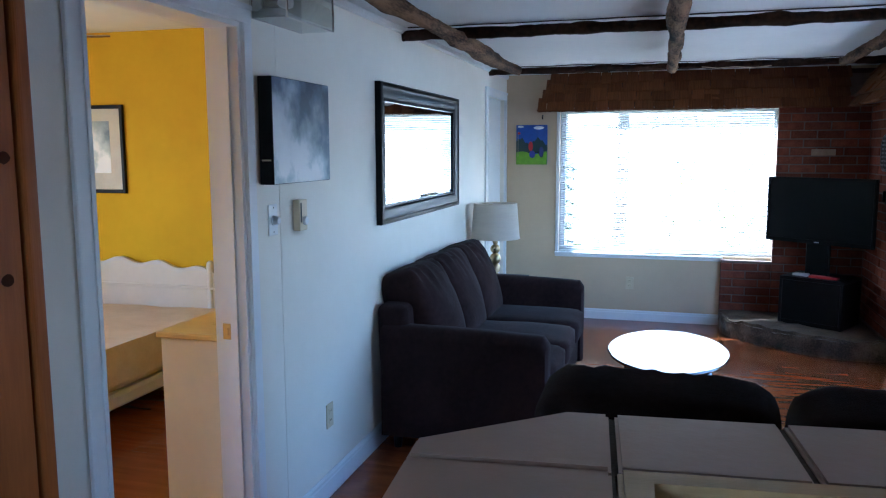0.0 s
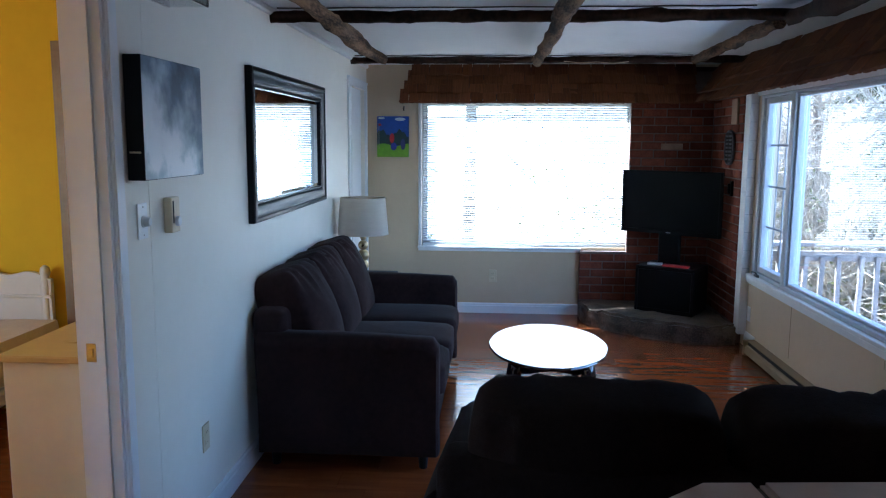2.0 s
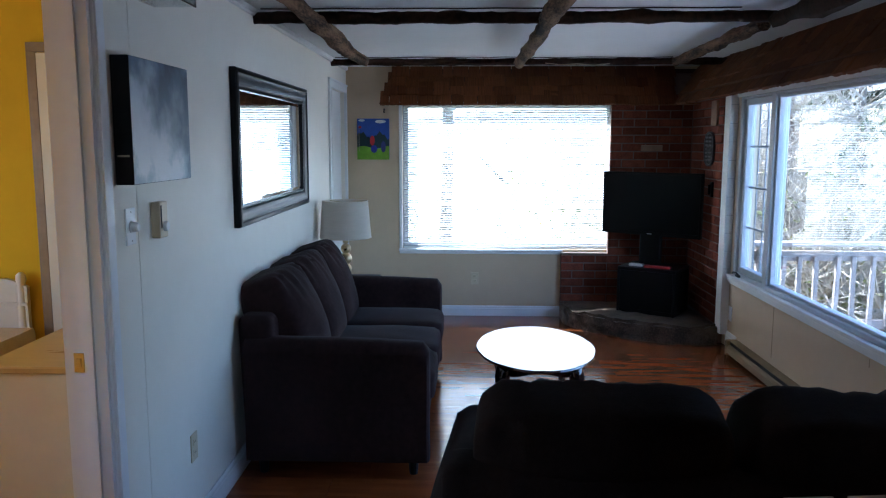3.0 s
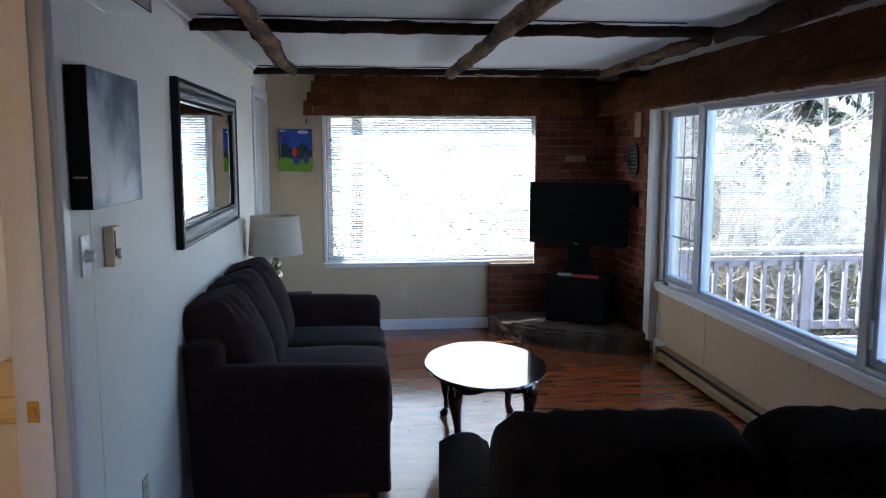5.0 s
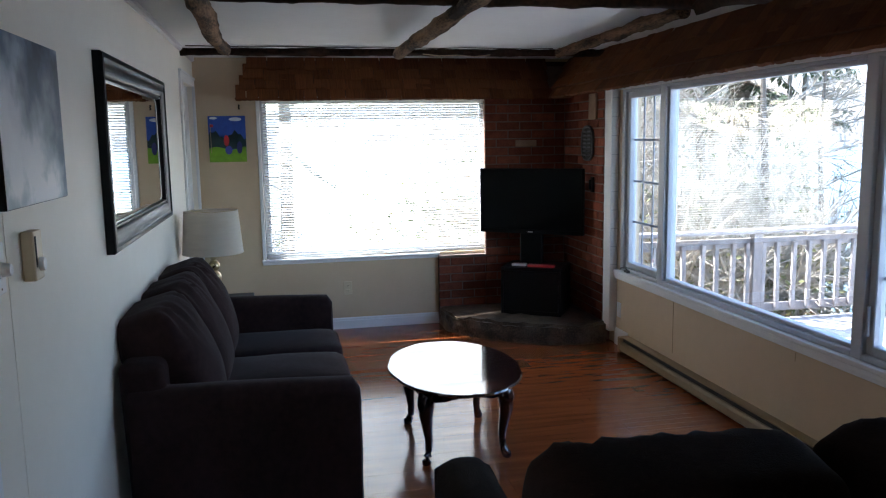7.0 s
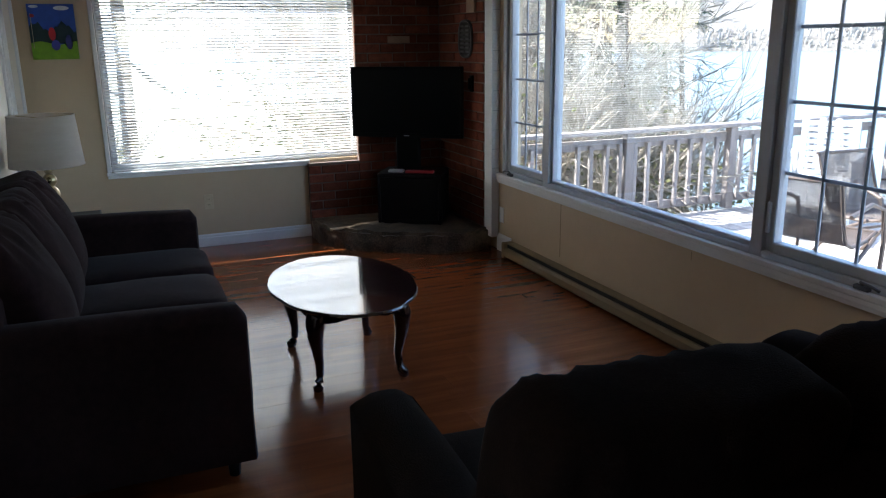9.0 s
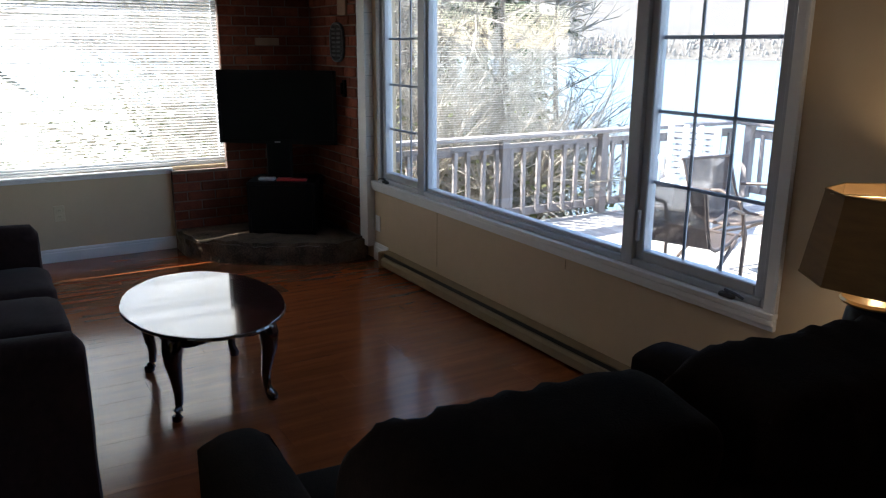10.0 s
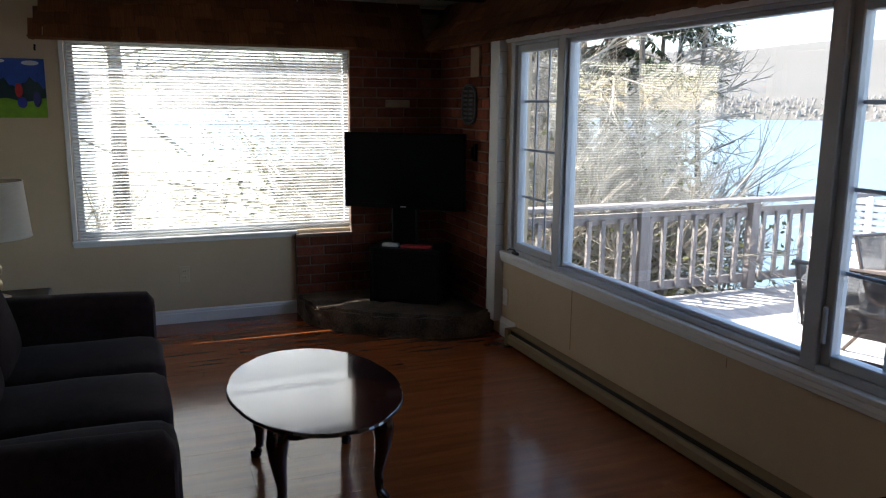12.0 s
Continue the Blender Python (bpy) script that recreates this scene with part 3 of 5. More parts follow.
# lamp cord clipped along the cross logs
solo("ceiling_cable", tube(bmesh.new(), [(0.05 + 0.2 * k, 5.975, 2.258 - 0.002 * (k % 2)) for k in range(13)], 0.0035, 6), M_LOGDARK, "thin dark cable clipped along the cross log", "cable", smooth=60)
solo("ceiling_cable", tube(bmesh.new(), [(0.05 + 0.22 * k, 8.20, 2.257 - 0.003 * (k % 3)) for k in range(13)], 0.0035, 6), M_LOGDARK, "thin dark cable above the far cross log", "cable", smooth=60)
solo("loose_cord", tube(bmesh.new(), [(1.70, 8.205, 2.21), (1.82, 8.198, 2.197), (1.95, 8.195, 2.203), (2.08, 8.190, 2.193), (2.2, 8.188, 2.205)], 0.003, 6), M_ALMOND, "thin pale cord looped over the far cross log", "cable", smooth=60)

# ---------------------------------------------------------------- shingled valances
VZ0, VZ1 = 1.925, 2.24
bm = prism(bmesh.new(), [(0.42, FAR), (0.42, FAR - 0.04), (W - 0.03, FAR - 0.04), (W - 0.03, FAR)], VZ0 + 0.03, VZ1)
valance_n = structure("valance_north", bm, M_SUB, "brown cedar shingle valance over the end window", "valance")
bm = prism(bmesh.new(), [(W, 8.9), (W - 0.04, 8.9), (W - 0.04, 1.5), (W, 1.5)], PW_Z1 + 0.065, VZ1)
valance_e = structure("valance_east", bm, M_SUB, "brown cedar shingle valance over the picture window", "valance")

# ---------------------------------------------------------------- bedroom
BX0, BY0, BY1, BCEIL = -3.3, 2.2, 6.40, 2.39
structure("bedroom_wall_north", box(BX0, -0.12, BY1, BY1 + 0.1, 0, BCEIL), M_YELLOW, "bright yellow painted bedroom wall", "wall")
bm = box(BX0 - 0.1, BX0, BY0, 3.4, 0, BCEIL)
bx(bm, BX0 - 0.1, BX0, 4.9, BY1, 0, BCEIL)
bx(bm, BX0 - 0.1, BX0, 3.4, 4.9, 0, 0.8)
bx(bm, BX0 - 0.1, BX0, 3.4, 4.9, 1.95, BCEIL)
structure("bedroom_wall_west", bm, M_YELLOW, "yellow painted bedroom wall with a window opening", "wall")
structure("bedroom_wall_south", box(BX0, -0.12, BY0 - 0.1, BY0, 0, BCEIL), M_YELLOW, "yellow painted bedroom wall", "wall")
bm = box(-0.125, -0.12, BY0, DOOR0 - 0.07, 0, BCEIL)
bx(bm, -0.125, -0.12, DOOR1 + 0.07, BY1, 0, BCEIL)
structure("bedroom_wall_east", bm, M_YELLOW, "yellow painted bedroom side of the partition", "wall")
structure("bedroom_ceiling", box(BX0 - 0.1, -0.121, BY0 - 0.1, BY1 + 0.1, BCEIL, BCEIL + 0.1), M_CEIL, "white bedroom ceiling", "ceiling")
structure("bedroom_floor", box(BX0 - 0.1, -0.121, BY0 - 0.1, BY1 + 0.1, -0.1, 0.0), M_FLOOR, "dark reddish bedroom floor", "floor")
area("bedroom_window_daylight", (BX0 - 0.02, 4.15, 1.4), (0, 4.15, 1.3), 1.4, 1.1, 1.0, (1.0, 0.93, 0.82))

# ---------------------------------------------------------------- seating
def rounded_back(w, h, t, seed, puff=0.05, rnd=0.0):
    """A back cushion standing on its lower edge, its face to +y."""
    bm = cushion(w, h, t, puff, 22, seed)
    for v in bm.verts:
        f = v.co.y / h + 0.5                               # 0 at the lower, 1 at the upper edge
        v.co.z -= 0.03 * f * f
        crease = -abs(noise.noise(Vector((v.co.x * 13 + seed, 0.3 + f * 0.8, seed)))) ** 0.6 * 0.042 * max(0, f - 0.6) * 2.5 + 0.01
        v.co.z += crease
        corner = max(0, abs(v.co.x) / (w / 2) - 0.62) / 0.38
        v.co.y -= rnd * corner ** 2 * max(0, f - 0.4) / 0.6
        v.co.y += 0.18 * crease
    return moved(bm, Matrix.Translation((0, 0, h / 2)) @ Matrix.Rotation(radians(90), 4, "X") @ Matrix.Scale(-1, 4, (0, 0, 1)) @ Matrix.Translation((0, 0, -t / 2)))


def rolled_arm(d, h, w, drop):
    """A padded arm with a rounded top, its front end sinking by drop."""
    bm = box(-w / 2, w / 2, 0, d, 0.09, h)
    bmesh.ops.subdivide_edges(bm, edges=bm.edges, cuts=9, use_grid_fill=True)
    for v in bm.verts:
        a, f = v.co.x / (w / 2), v.co.y / d
        top = max(0, (v.co.z - (h - w * 0.5)) / (w * 0.5))
        v.co.z -= w * 0.30 * top * abs(a) ** 3
        v.co.z -= drop * f * f * top
        edge = max(0, f - 0.9) / 0.1
        v.co.y -= 0.03 * edge * (top ** 2 + abs(a) ** 4 * 0.4)
        k = 0.004 * noise.noise(v.co * 6)
        v.co += Vector((k, k, k))
    return bm


def sofa(name, label, L, D, arm_w, arm_h, back_h, seats, seat_h, cush_h, mats, seed, drop=0.02, lean=14, over=(0.0, 0.0), rnd=0.02):
    """A sofa along x, its back at y 0, facing +y."""
    s = thing(name, label, "sofa")
    body, cm = mats
    part("base", box(arm_w * 0.9, L - arm_w * 0.9, 0.06, D - 0.05, 0.09, seat_h - 0.15, 0.015, 2), body, s)
    bm = box(0.04, L - 0.04, 0, 0.17, 0.09, back_h, 0.04, 3)
    for v in bm.verts:
        v.co.y -= 0.06 * max(0, v.co.z - 0.4)
    part("back_frame", bm, body, s, smooth=True)
    for x in (arm_w / 2, L - arm_w / 2):
        part("arm", moved(rolled_arm(D - 0.04, arm_h, arm_w, drop), Matrix.Translation((x, 0.02, 0))), body, s, smooth=50)
    w = (L - 2 * arm_w) / seats
    for k in range(seats):
        x = arm_w + w * (k + 0.5)
        part("seat_cushion", moved(cushion(w - 0.008, D - 0.22, 0.16, 0.018, 8, seed + k), Matrix.Translation((x, 0.22 + (D - 0.22) / 2, seat_h - 0.16))), cm, s, smooth=50)
    wb = (L - 2 * arm_w + over[0] + over[1]) / seats
    for k in range(seats):
        x = arm_w - over[0] + wb * (k + 0.5)
        bm = rounded_back(wb - 0.01, cush_h, 0.24, seed + 7 * k, rnd=rnd)
        part("back_cushion", moved(bm, Matrix.Translation((x, 0.22, seat_h - 0.06)) @ Matrix.Rotation(radians(lean), 4, "X")), cm, s, smooth=60)
    for x in (0.09, L - 0.09):
        for y in (0.08, D - 0.1):
            part("leg", lathe(bmesh.new(), [(0.02, 0), (0.028, 0.092)], (x, y, 0), 10), M_BLACKWOOD, s)
    return s


sofa_1 = sofa("sofa", "three-seat plum-brown fabric sofa with loose back cushions against the wall", 1.87, 0.91, 0.15, 0.68, 0.78, 3, 0.48, 0.545, (M_SOFA, M_SOFA), 3.0, lean=17)
sofa_1.matrix_basis = pose(0.035, 7.33, 0, 0, 0, -90)
sofa_2 = sofa("loveseat", "two-seat dark brown fabric loveseat with plump cushions, seen from behind", 1.46, 0.92, 0.17, 0.70, 0.79, 2, 0.49, 0.535, (M_SOFADARK, M_SOFADARK), 21.0, drop=0.05, lean=10, over=(0.06, 0.145), rnd=0.028)
sofa_2.matrix_basis = pose(0.995, 3.82, 0, 0, 0, -4.5)

# ---------------------------------------------------------------- coffee table
table = thing("coffee_table", "oval dark mahogany coffee table with scalloped edge and curved legs", "coffee table")
bm = bmesh.new()
rings = []
for rr, z in ((0.0, 0.398), (0.95, 0.398), (0.985, 0.402), (1.0, 0.409), (0.992, 0.417), (0.982, 0.419), (0.0, 0.419)):
    ring = []
    for k in range(96):
        an = 2 * math.pi * k / 96
        sc = 1 + (0.020 * abs(math.cos(an * 5)) ** 0.35 - 0.016) * (rr > 0.93)
        ring.append(bm.verts.new((0.342 * max(rr, 0.01) * sc * math.cos(an), 0.497 * max(rr, 0.01) * sc * math.sin(an), z)))
    rings.append(ring)
for a, b in zip(rings, rings[1:]):
    for k in range(96):
        bm.faces.new((a[k], a[(k + 1) % 96], b[(k + 1) % 96], b[k]))
bm.faces.new(rings[0][::-1])
bm.faces.new(rings[-1])
part("tabletop", bm, M_MAHOG, table, "glossy oval top with raised scalloped rim")
bm = bmesh.new()
outer, inner = [], []
for k in range(64):
    an = 2 * math.pi * k / 64
    low = 0.335 + 0.022 * math.cos(an * 4)
    for lst, f in ((outer, 1.0), (inner, 0.93)):
        lst.append([bm.verts.new((0.245 * f * math.cos(an), 0.345 * f * math.sin(an), z)) for z in (low, 0.398)])
for k in range(64):
    j = (k + 1) % 64
    for quad in ((outer[k][0], outer[j][0], outer[j][1], outer[k][1]), (inner[k][1], inner[j][1], inner[j][0], inner[k][0]), (outer[k][0], inner[k][0], inner[j][0], outer[j][0]), (outer[k][1], outer[j][1], inner[j][1], inner[k][1])):
        bm.faces.new(quad)
part("apron", bm, M_MAHOG, table, smooth=40)
for sx in (-1, 1):
    for sy in (-1, 1):
        prof = [(0.395, -0.005, 0.034), (0.36, 0.006, 0.044), (0.315, 0.022, 0.043), (0.26, 0.022, 0.035), (0.19, 0.008, 0.026), (0.12, -0.006, 0.020), (0.065, -0.002, 0.018), (0.04, 0.010, 0.022), (0.02, 0.022, 0.025), (0.006, 0.026, 0.022), (0.0, 0.024, 0.014)]
        d = Vector((sx * 0.6, sy * 0.8, 0))
        pts = [Vector((sx * 0.19, sy * 0.265, z)) + d * o for z, o, r in prof]
        part("leg", tube(bmesh.new(), pts, [r for z, o, r in prof], 10), M_MAHOG, table, smooth=60)
table.matrix_basis = pose(1.500, 6.405, 0.0) @ Matrix.Diagonal((1.01, 1.02, 0.985, 1))


# ---------------------------------------------------------------- lamps and end tables
def end_table(at, w, h, label):
    t = thing("end_table", label, "side table")
    part("tabletop", box(-w / 2, w / 2, -w / 2, w / 2, h - 0.025, h, 0.006, 2), M_BLACKWOOD, t)
    part("apron", box(-w / 2 + 0.03, w / 2 - 0.03, -w / 2 + 0.03, w / 2 - 0.03, h - 0.09, h - 0.025), M_BLACKWOOD, t)
    for x in (-1, 1):
        for y in (-1, 1):
            c = w / 2 - 0.045
            part("leg", box(x * c - 0.018, x * c + 0.018, y * c - 0.018, y * c + 0.018, 0, h - 0.09, 0.003), M_BLACKWOOD, t)
    t.matrix_basis = pose(*at)
    return t


def shade(parent, r0, r1, z0, z1, material, label, n=48, turn=0.0):
    bm = bmesh.new()
    rr = []
    for r, z in ((r0, z0), (r1, z1), (r1 - 0.003, z1), (r0 - 0.003, z0)):
        rr.append([bm.verts.new((r * math.cos(2 * math.pi * k / n + turn), r * math.sin(2 * math.pi * k / n + turn), z)) for k in range(n)])
    for a, b in zip(rr, rr[1:] + rr[:1]):
        for k in range(n):
            bm.faces.new((a[k], a[(k + 1) % n], b[(k + 1) % n], b[k]))
    sh = part("shade", bm, material, parent, label, smooth=40)
    for r, z in ((r0, z0), (r1, z1)):
        ring = [((r - 0.001) * math.cos(2 * math.pi * k / n + turn), (r - 0.001) * math.sin(2 * math.pi * k / n + turn), z) for k in range(n + 1)]
        part("rim", tube(bmesh.new(), ring, 0.0035, 6), material, sh)
    for k in range(3):
        an = 2 * math.pi * k / 3 + 0.4
        part("spider_wire", tube(bmesh.new(), [(0, 0, z1 - 0.012), ((r1 - 0.004) * math.cos(an), (r1 - 0.004) * math.sin(an), z1 - 0.004)], 0.0022, 6), M_BRASS, sh)
    return sh


end_table((0.23, 7.60, 0), 0.42, 0.595, "small black wooden end table between sofa and door")
lamp1 = thing("table_lamp", "unlit table lamp with stacked brass balls and a cream drum shade", "table lamp", "table lamps")
shade(lamp1, 0.188, 0.166, 0.31, 0.575, M_SHADE, "cream linen drum shade")
bm = lathe(bmesh.new(), [(0.07, 0.0), (0.075, 0.012), (0.03, 0.03), (0.016, 0.04)], n=24)
part("base", bm, M_CHROME, lamp1, smooth=40)
for z, r in ((0.075, 0.042), (0.15, 0.045), (0.225, 0.038), (0.28, 0.022)):
    prof = [(max(0.004, r * math.sin(math.pi * i / 10)), z - r * math.cos(math.pi * i / 10)) for i in range(11)]
    part("ball", lathe(bmesh.new(), prof, n=20), M_BRASS, lamp1, "polished brass-toned ball", smooth=60)
part("stem", tube(bmesh.new(), [(0, 0, 0.03), (0, 0, 0.565)], 0.006), M_CHROME, lamp1)
lamp1.matrix_basis = pose(0.207, 7.60, 0.595)

end_table((2.86, 4.20, 0), 0.44, 0.565, "small black wooden end table between loveseat and wall")
lamp2 = thing("table_lamp", "lit table lamp with tan tapered shade and dark brass-trimmed base", "table lamp", "table lamps")
shade(lamp2, 0.215, 0.172, 0.325, 0.575, M_SHADELIT, "tan panelled fabric shade lit from within", 8, radians(32.5))
part("base", lathe(bmesh.new(), [(0.085, 0.0), (0.09, 0.015), (0.07, 0.03), (0.085, 0.09), (0.088, 0.17), (0.078, 0.23), (0.06, 0.255)], n=28), M_FRAME, lamp2, "black glazed lamp body", smooth=40)
part("collar", lathe(bmesh.new(), [(0.095, 0.255), (0.100, 0.262), (0.095, 0.27), (0.03, 0.28), (0.012, 0.30)], n=28), M_BRASS, lamp2, "brass collar", smooth=40)
part("stem", tube(bmesh.new(), [(0, 0, 0.28), (0, 0, 0.37)], 0.01), M_BRASS, lamp2)
for s in (-1, 1):
    part("harp", tube(bmesh.new(), [(0, 0, 0.36), (s * 0.045, 0, 0.40), (s * 0.05, 0, 0.47), (s * 0.02, 0, 0.55), (0, 0, 0.56)], 0.0025, 6), M_BRASS, lamp2)
part("finial", lathe(bmesh.new(), [(0.012, 0.56), (0.014, 0.575), (0.006, 0.583), (0.009, 0.592), (0.003, 0.6)], n=12), M_BRASS, lamp2, smooth=40)
lamp2.matrix_basis = pose(2.88, 4.18, 0.565)
M_BULB = bpy.data.materials.new("lit_bulb")
M_BULB.use_nodes = True
M_BULB.node_tree.nodes["Principled BSDF"].inputs["Emission Color"].default_value = (1, 0.86, 0.66, 1)
M_BULB.node_tree.nodes["Principled BSDF"].inputs["Emission Strength"].default_value = 6
part("light_bulb", lathe(bmesh.new(), [(0.012, 0.36), (0.014, 0.375), (0.028, 0.40), (0.03, 0.42), (0.02, 0.443), (0.004, 0.45)], n=16), M_BULB, lamp2, "glowing bulb", smooth=60)
bulb("lamp_glow", (2.88, 4.18, 1.04), LAMP_W, (1.0, 0.76, 0.46), 0.035)

# ---------------------------------------------------------------- television corner
tv = thing("television", "black flat television on a swivel neck above the stand", "television")
part("cabinet_back", box(-0.36, 0.36, 0.008, 0.05, 0.06, 0.46, 0.015), M_TV, tv)
bm = box(-0.42, -0.40, -0.022, 0.012, 0.0, 0.525, 0.003)
bx(bm, 0.40, 0.42, -0.022, 0.012, 0.0, 0.525, 0.003)
bx(bm, -0.40, 0.40, -0.022, 0.012, 0.0, 0.032, 0.003)
bx(bm, -0.40, 0.40, -0.022, 0.012, 0.505, 0.525, 0.003)
part("bezel", bm, M_TV, tv)
part("screen", box(-0.40, 0.40, -0.014, 0.006, 0.032, 0.505), M_SCREEN, tv, "dark glossy screen")
part("badge", box(-0.02, 0.02, -0.0235, -0.022, 0.012, 0.018), M_SILVER, tv)
part("neck", box(-0.09, 0.09, -0.01, 0.04, -0.26, 0.05, 0.01), M_TV, tv)
part("foot", box(-0.2, 0.2, -0.11, 0.13, -0.275, -0.255, 0.006), M_TV, tv)
tv.matrix_basis = pose(2.672, 8.66, 0.805, 0, 0, -39) @ Matrix.Diagonal((1.08, 1, 1.03, 1))

stand = thing("tv_stand", "low black television stand on the stone hearth", "stand")
part("top_board", box(-0.25, 0.25, -0.19, 0.19, 0.335, 0.36, 0.004), M_BLACKWOOD, stand)
part("shelf", box(-0.23, 0.23, -0.18, 0.18, 0.16, 0.178, 0.002), M_BLACKWOOD, stand)
part("bottom_board", box(-0.23, 0.23, -0.18, 0.18, 0.0, 0.03, 0.002), M_BLACKWOOD, stand)
part("back_board", box(-0.23, 0.23, 0.172, 0.18, 0.03, 0.335), M_BLACKWOOD, stand)
part("door", box(-0.226, 0.226, -0.188, -0.174, 0.032, 0.333, 0.003), M_BLACKWOOD, stand, "black door panel")
for x in (-0.25, 0.23):
    part("side_board", box(x, x + 0.02, -0.19, 0.19, 0.0, 0.335, 0.003), M_BLACKWOOD, stand)
stand.matrix_basis = pose(2.70, 8.62, 0.155, 0, 0, -32) @ Matrix.Diagonal((1, 1, 1.09, 1))
rc = solo("media_box", box(-0.06, 0.06, -0.03, 0.03, 0, 0.022, 0.006, 2), M_SILVER, "small silver media box on the black stand", "media box", smooth=True)
rc.matrix_basis = pose(2.55, 8.60, 0.548, 0, 0, -32)
rc = solo("game_case", box(-0.11, 0.11, -0.03, 0.03, 0, 0.02, 0.004), M_RED, "red plastic case lying on the black stand", "case")
rc.matrix_basis = pose(2.70, 8.48, 0.548, 0, 0, -30)

vent = thing("wall_vent", "black oval cast-iron vent on the brick wall", "vent")
bm = bmesh.new()
for k in range(40):
    an = 2 * math.pi * k / 40
    bm.verts.new((0.0, 0.09 * math.copysign(abs(math.cos(an)) ** 0.7, math.cos(an)), 0.128 * math.copysign(abs(math.sin(an)) ** 0.7, math.sin(an))))
f = bm.faces.new(bm.verts)
r = bmesh.ops.extrude_face_region(bm, geom=[f])
for g in r["geom"]:
    if isinstance(g, bmesh.types.BMVert):
        g.co.x -= 0.008
part("plate", bm, M_SHADOWGAP, vent)
for k in range(7):
    z = -0.09 + 0.03 * k
    part("louvre", box(-0.022, -0.008, -0.065, -0.006, z - 0.007, z + 0.007, 0.003), M_IRON, vent)
    part("louvre", box(-0.022, -0.008, 0.006, 0.065, z - 0.007, z + 0.007, 0.003), M_IRON, vent)
ring = [(-0.012, 0.09 * math.copysign(abs(math.cos(a)) ** 0.7, math.cos(a)), 0.128 * math.copysign(abs(math.sin(a)) ** 0.7, math.sin(a))) for a in [2 * math.pi * k / 40 for k in range(41)]]
part("rim", tube(bmesh.new(), ring, 0.010, 6), M_IRON, vent, smooth=60)
vent.matrix_basis = pose(W - 0.066, 8.44, 1.545) @ Matrix.Diagonal((1, 1.25, 1.03, 1))
bm = box(W - 0.085, W - 0.066, 8.31, 8.355, 1.16, 1.28, 0.003)
bx(bm, W - 0.105, W - 0.085, 8.325, 8.34, 1.18, 1.26, 0.002)
solo("wall_bracket", bm, M_TV, "small dark metal bracket on the brick", "bracket")
solo("wood_block", box(W - 0.085, W - 0.066, 8.27, 8.41, 1.73, 1.93, 0.004), M_BRICKPALE, "pale wooden block fixed to the brick", "block")

# ---------------------------------------------------------------- things on the walls
def moulded_frame(y0, y1, z0, z1, prof):
    """A mitred frame on the west wall; prof is (inset, height off the wall)."""
    bm = bmesh.new()
    loops = [[bm.verts.new((h, y, z)) for y, z in ((y0 + i, z0 + i), (y1 - i, z0 + i), (y1 - i, z1 - i), (y0 + i, z1 - i))] for i, h in prof]
    for a, b in zip(loops, loops[1:]):
        for k in range(4):
            bm.faces.new((a[k], a[(k + 1) % 4], b[(k + 1) % 4], b[k]))
    return bm


mirror = thing("wall_mirror", "wide mirror in a stepped glossy black frame", "mirror")
part("frame", moulded_frame(5.57, 7.16, 1.19, 1.937, [(0, 0.001), (0, 0.030), (0.006, 0.036), (0.022, 0.038), (0.028, 0.032), (0.034, 0.030), (0.048, 0.0295), (0.062, 0.027), (0.074, 0.022), (0.082, 0.015), (0.086, 0.010), (0.089, 0.019), (0.097, 0.019), (0.1, 0.006)]), M_FRAME, mirror, "stepped glossy black frame", smooth=35)
bm = moulded_frame(5.57 + 0.099, 7.16 - 0.099, 1.19 + 0.099, 1.937 - 0.099, [(0, 0.006), (0.022, 0.0085)])
part("bevel", bm, M_MIRROR, mirror)
part("mirror_glass", box(0.002, 0.0085, 5.57 + 0.121, 7.16 - 0.121, 1.19 + 0.121, 1.937 - 0.121), M_MIRROR, mirror)


def picture_material(name, axes, stops_low, stops_high, scale, lo, hi):
    """A printed picture: cloudy tones over a vertical change of colour."""
    m = mat(name, (0.5, 0.5, 0.5), rough=0.6)
    nt, N, Lk = m.node_tree, m.node_tree.nodes, m.node_tree.links
    co = N.new("ShaderNodeTexCoord")
    nz = N.new("ShaderNodeTexNoise")
    nz.inputs["Scale"].default_value, nz.inputs["Detail"].default_value = scale, 6
    Lk.new(co.outputs["Object"], nz.inputs["Vector"])
    a = ramp(nt, nz.outputs["Fac"], stops_low)
    b = ramp(nt, nz.outputs["Fac"], stops_high)
    sp = N.new("ShaderNodeSeparateXYZ")
    Lk.new(co.outputs["Object"], sp.inputs[0])
    mr = N.new("ShaderNodeMapRange")
    mr.inputs[1].default_value, mr.inputs[2].default_value = lo, hi
    Lk.new(sp.outputs[axes], mr.inputs[0])
    mx = N.new("ShaderNodeMix")
    mx.data_type = "RGBA"
    Lk.new(mr.outputs[0], mx.inputs[0])
    Lk.new(a, mx.inputs[6])
    Lk.new(b, mx.inputs[7])
    Lk.new(mx.outputs[2], N["Principled BSDF"].inputs["Base Color"])
    return m


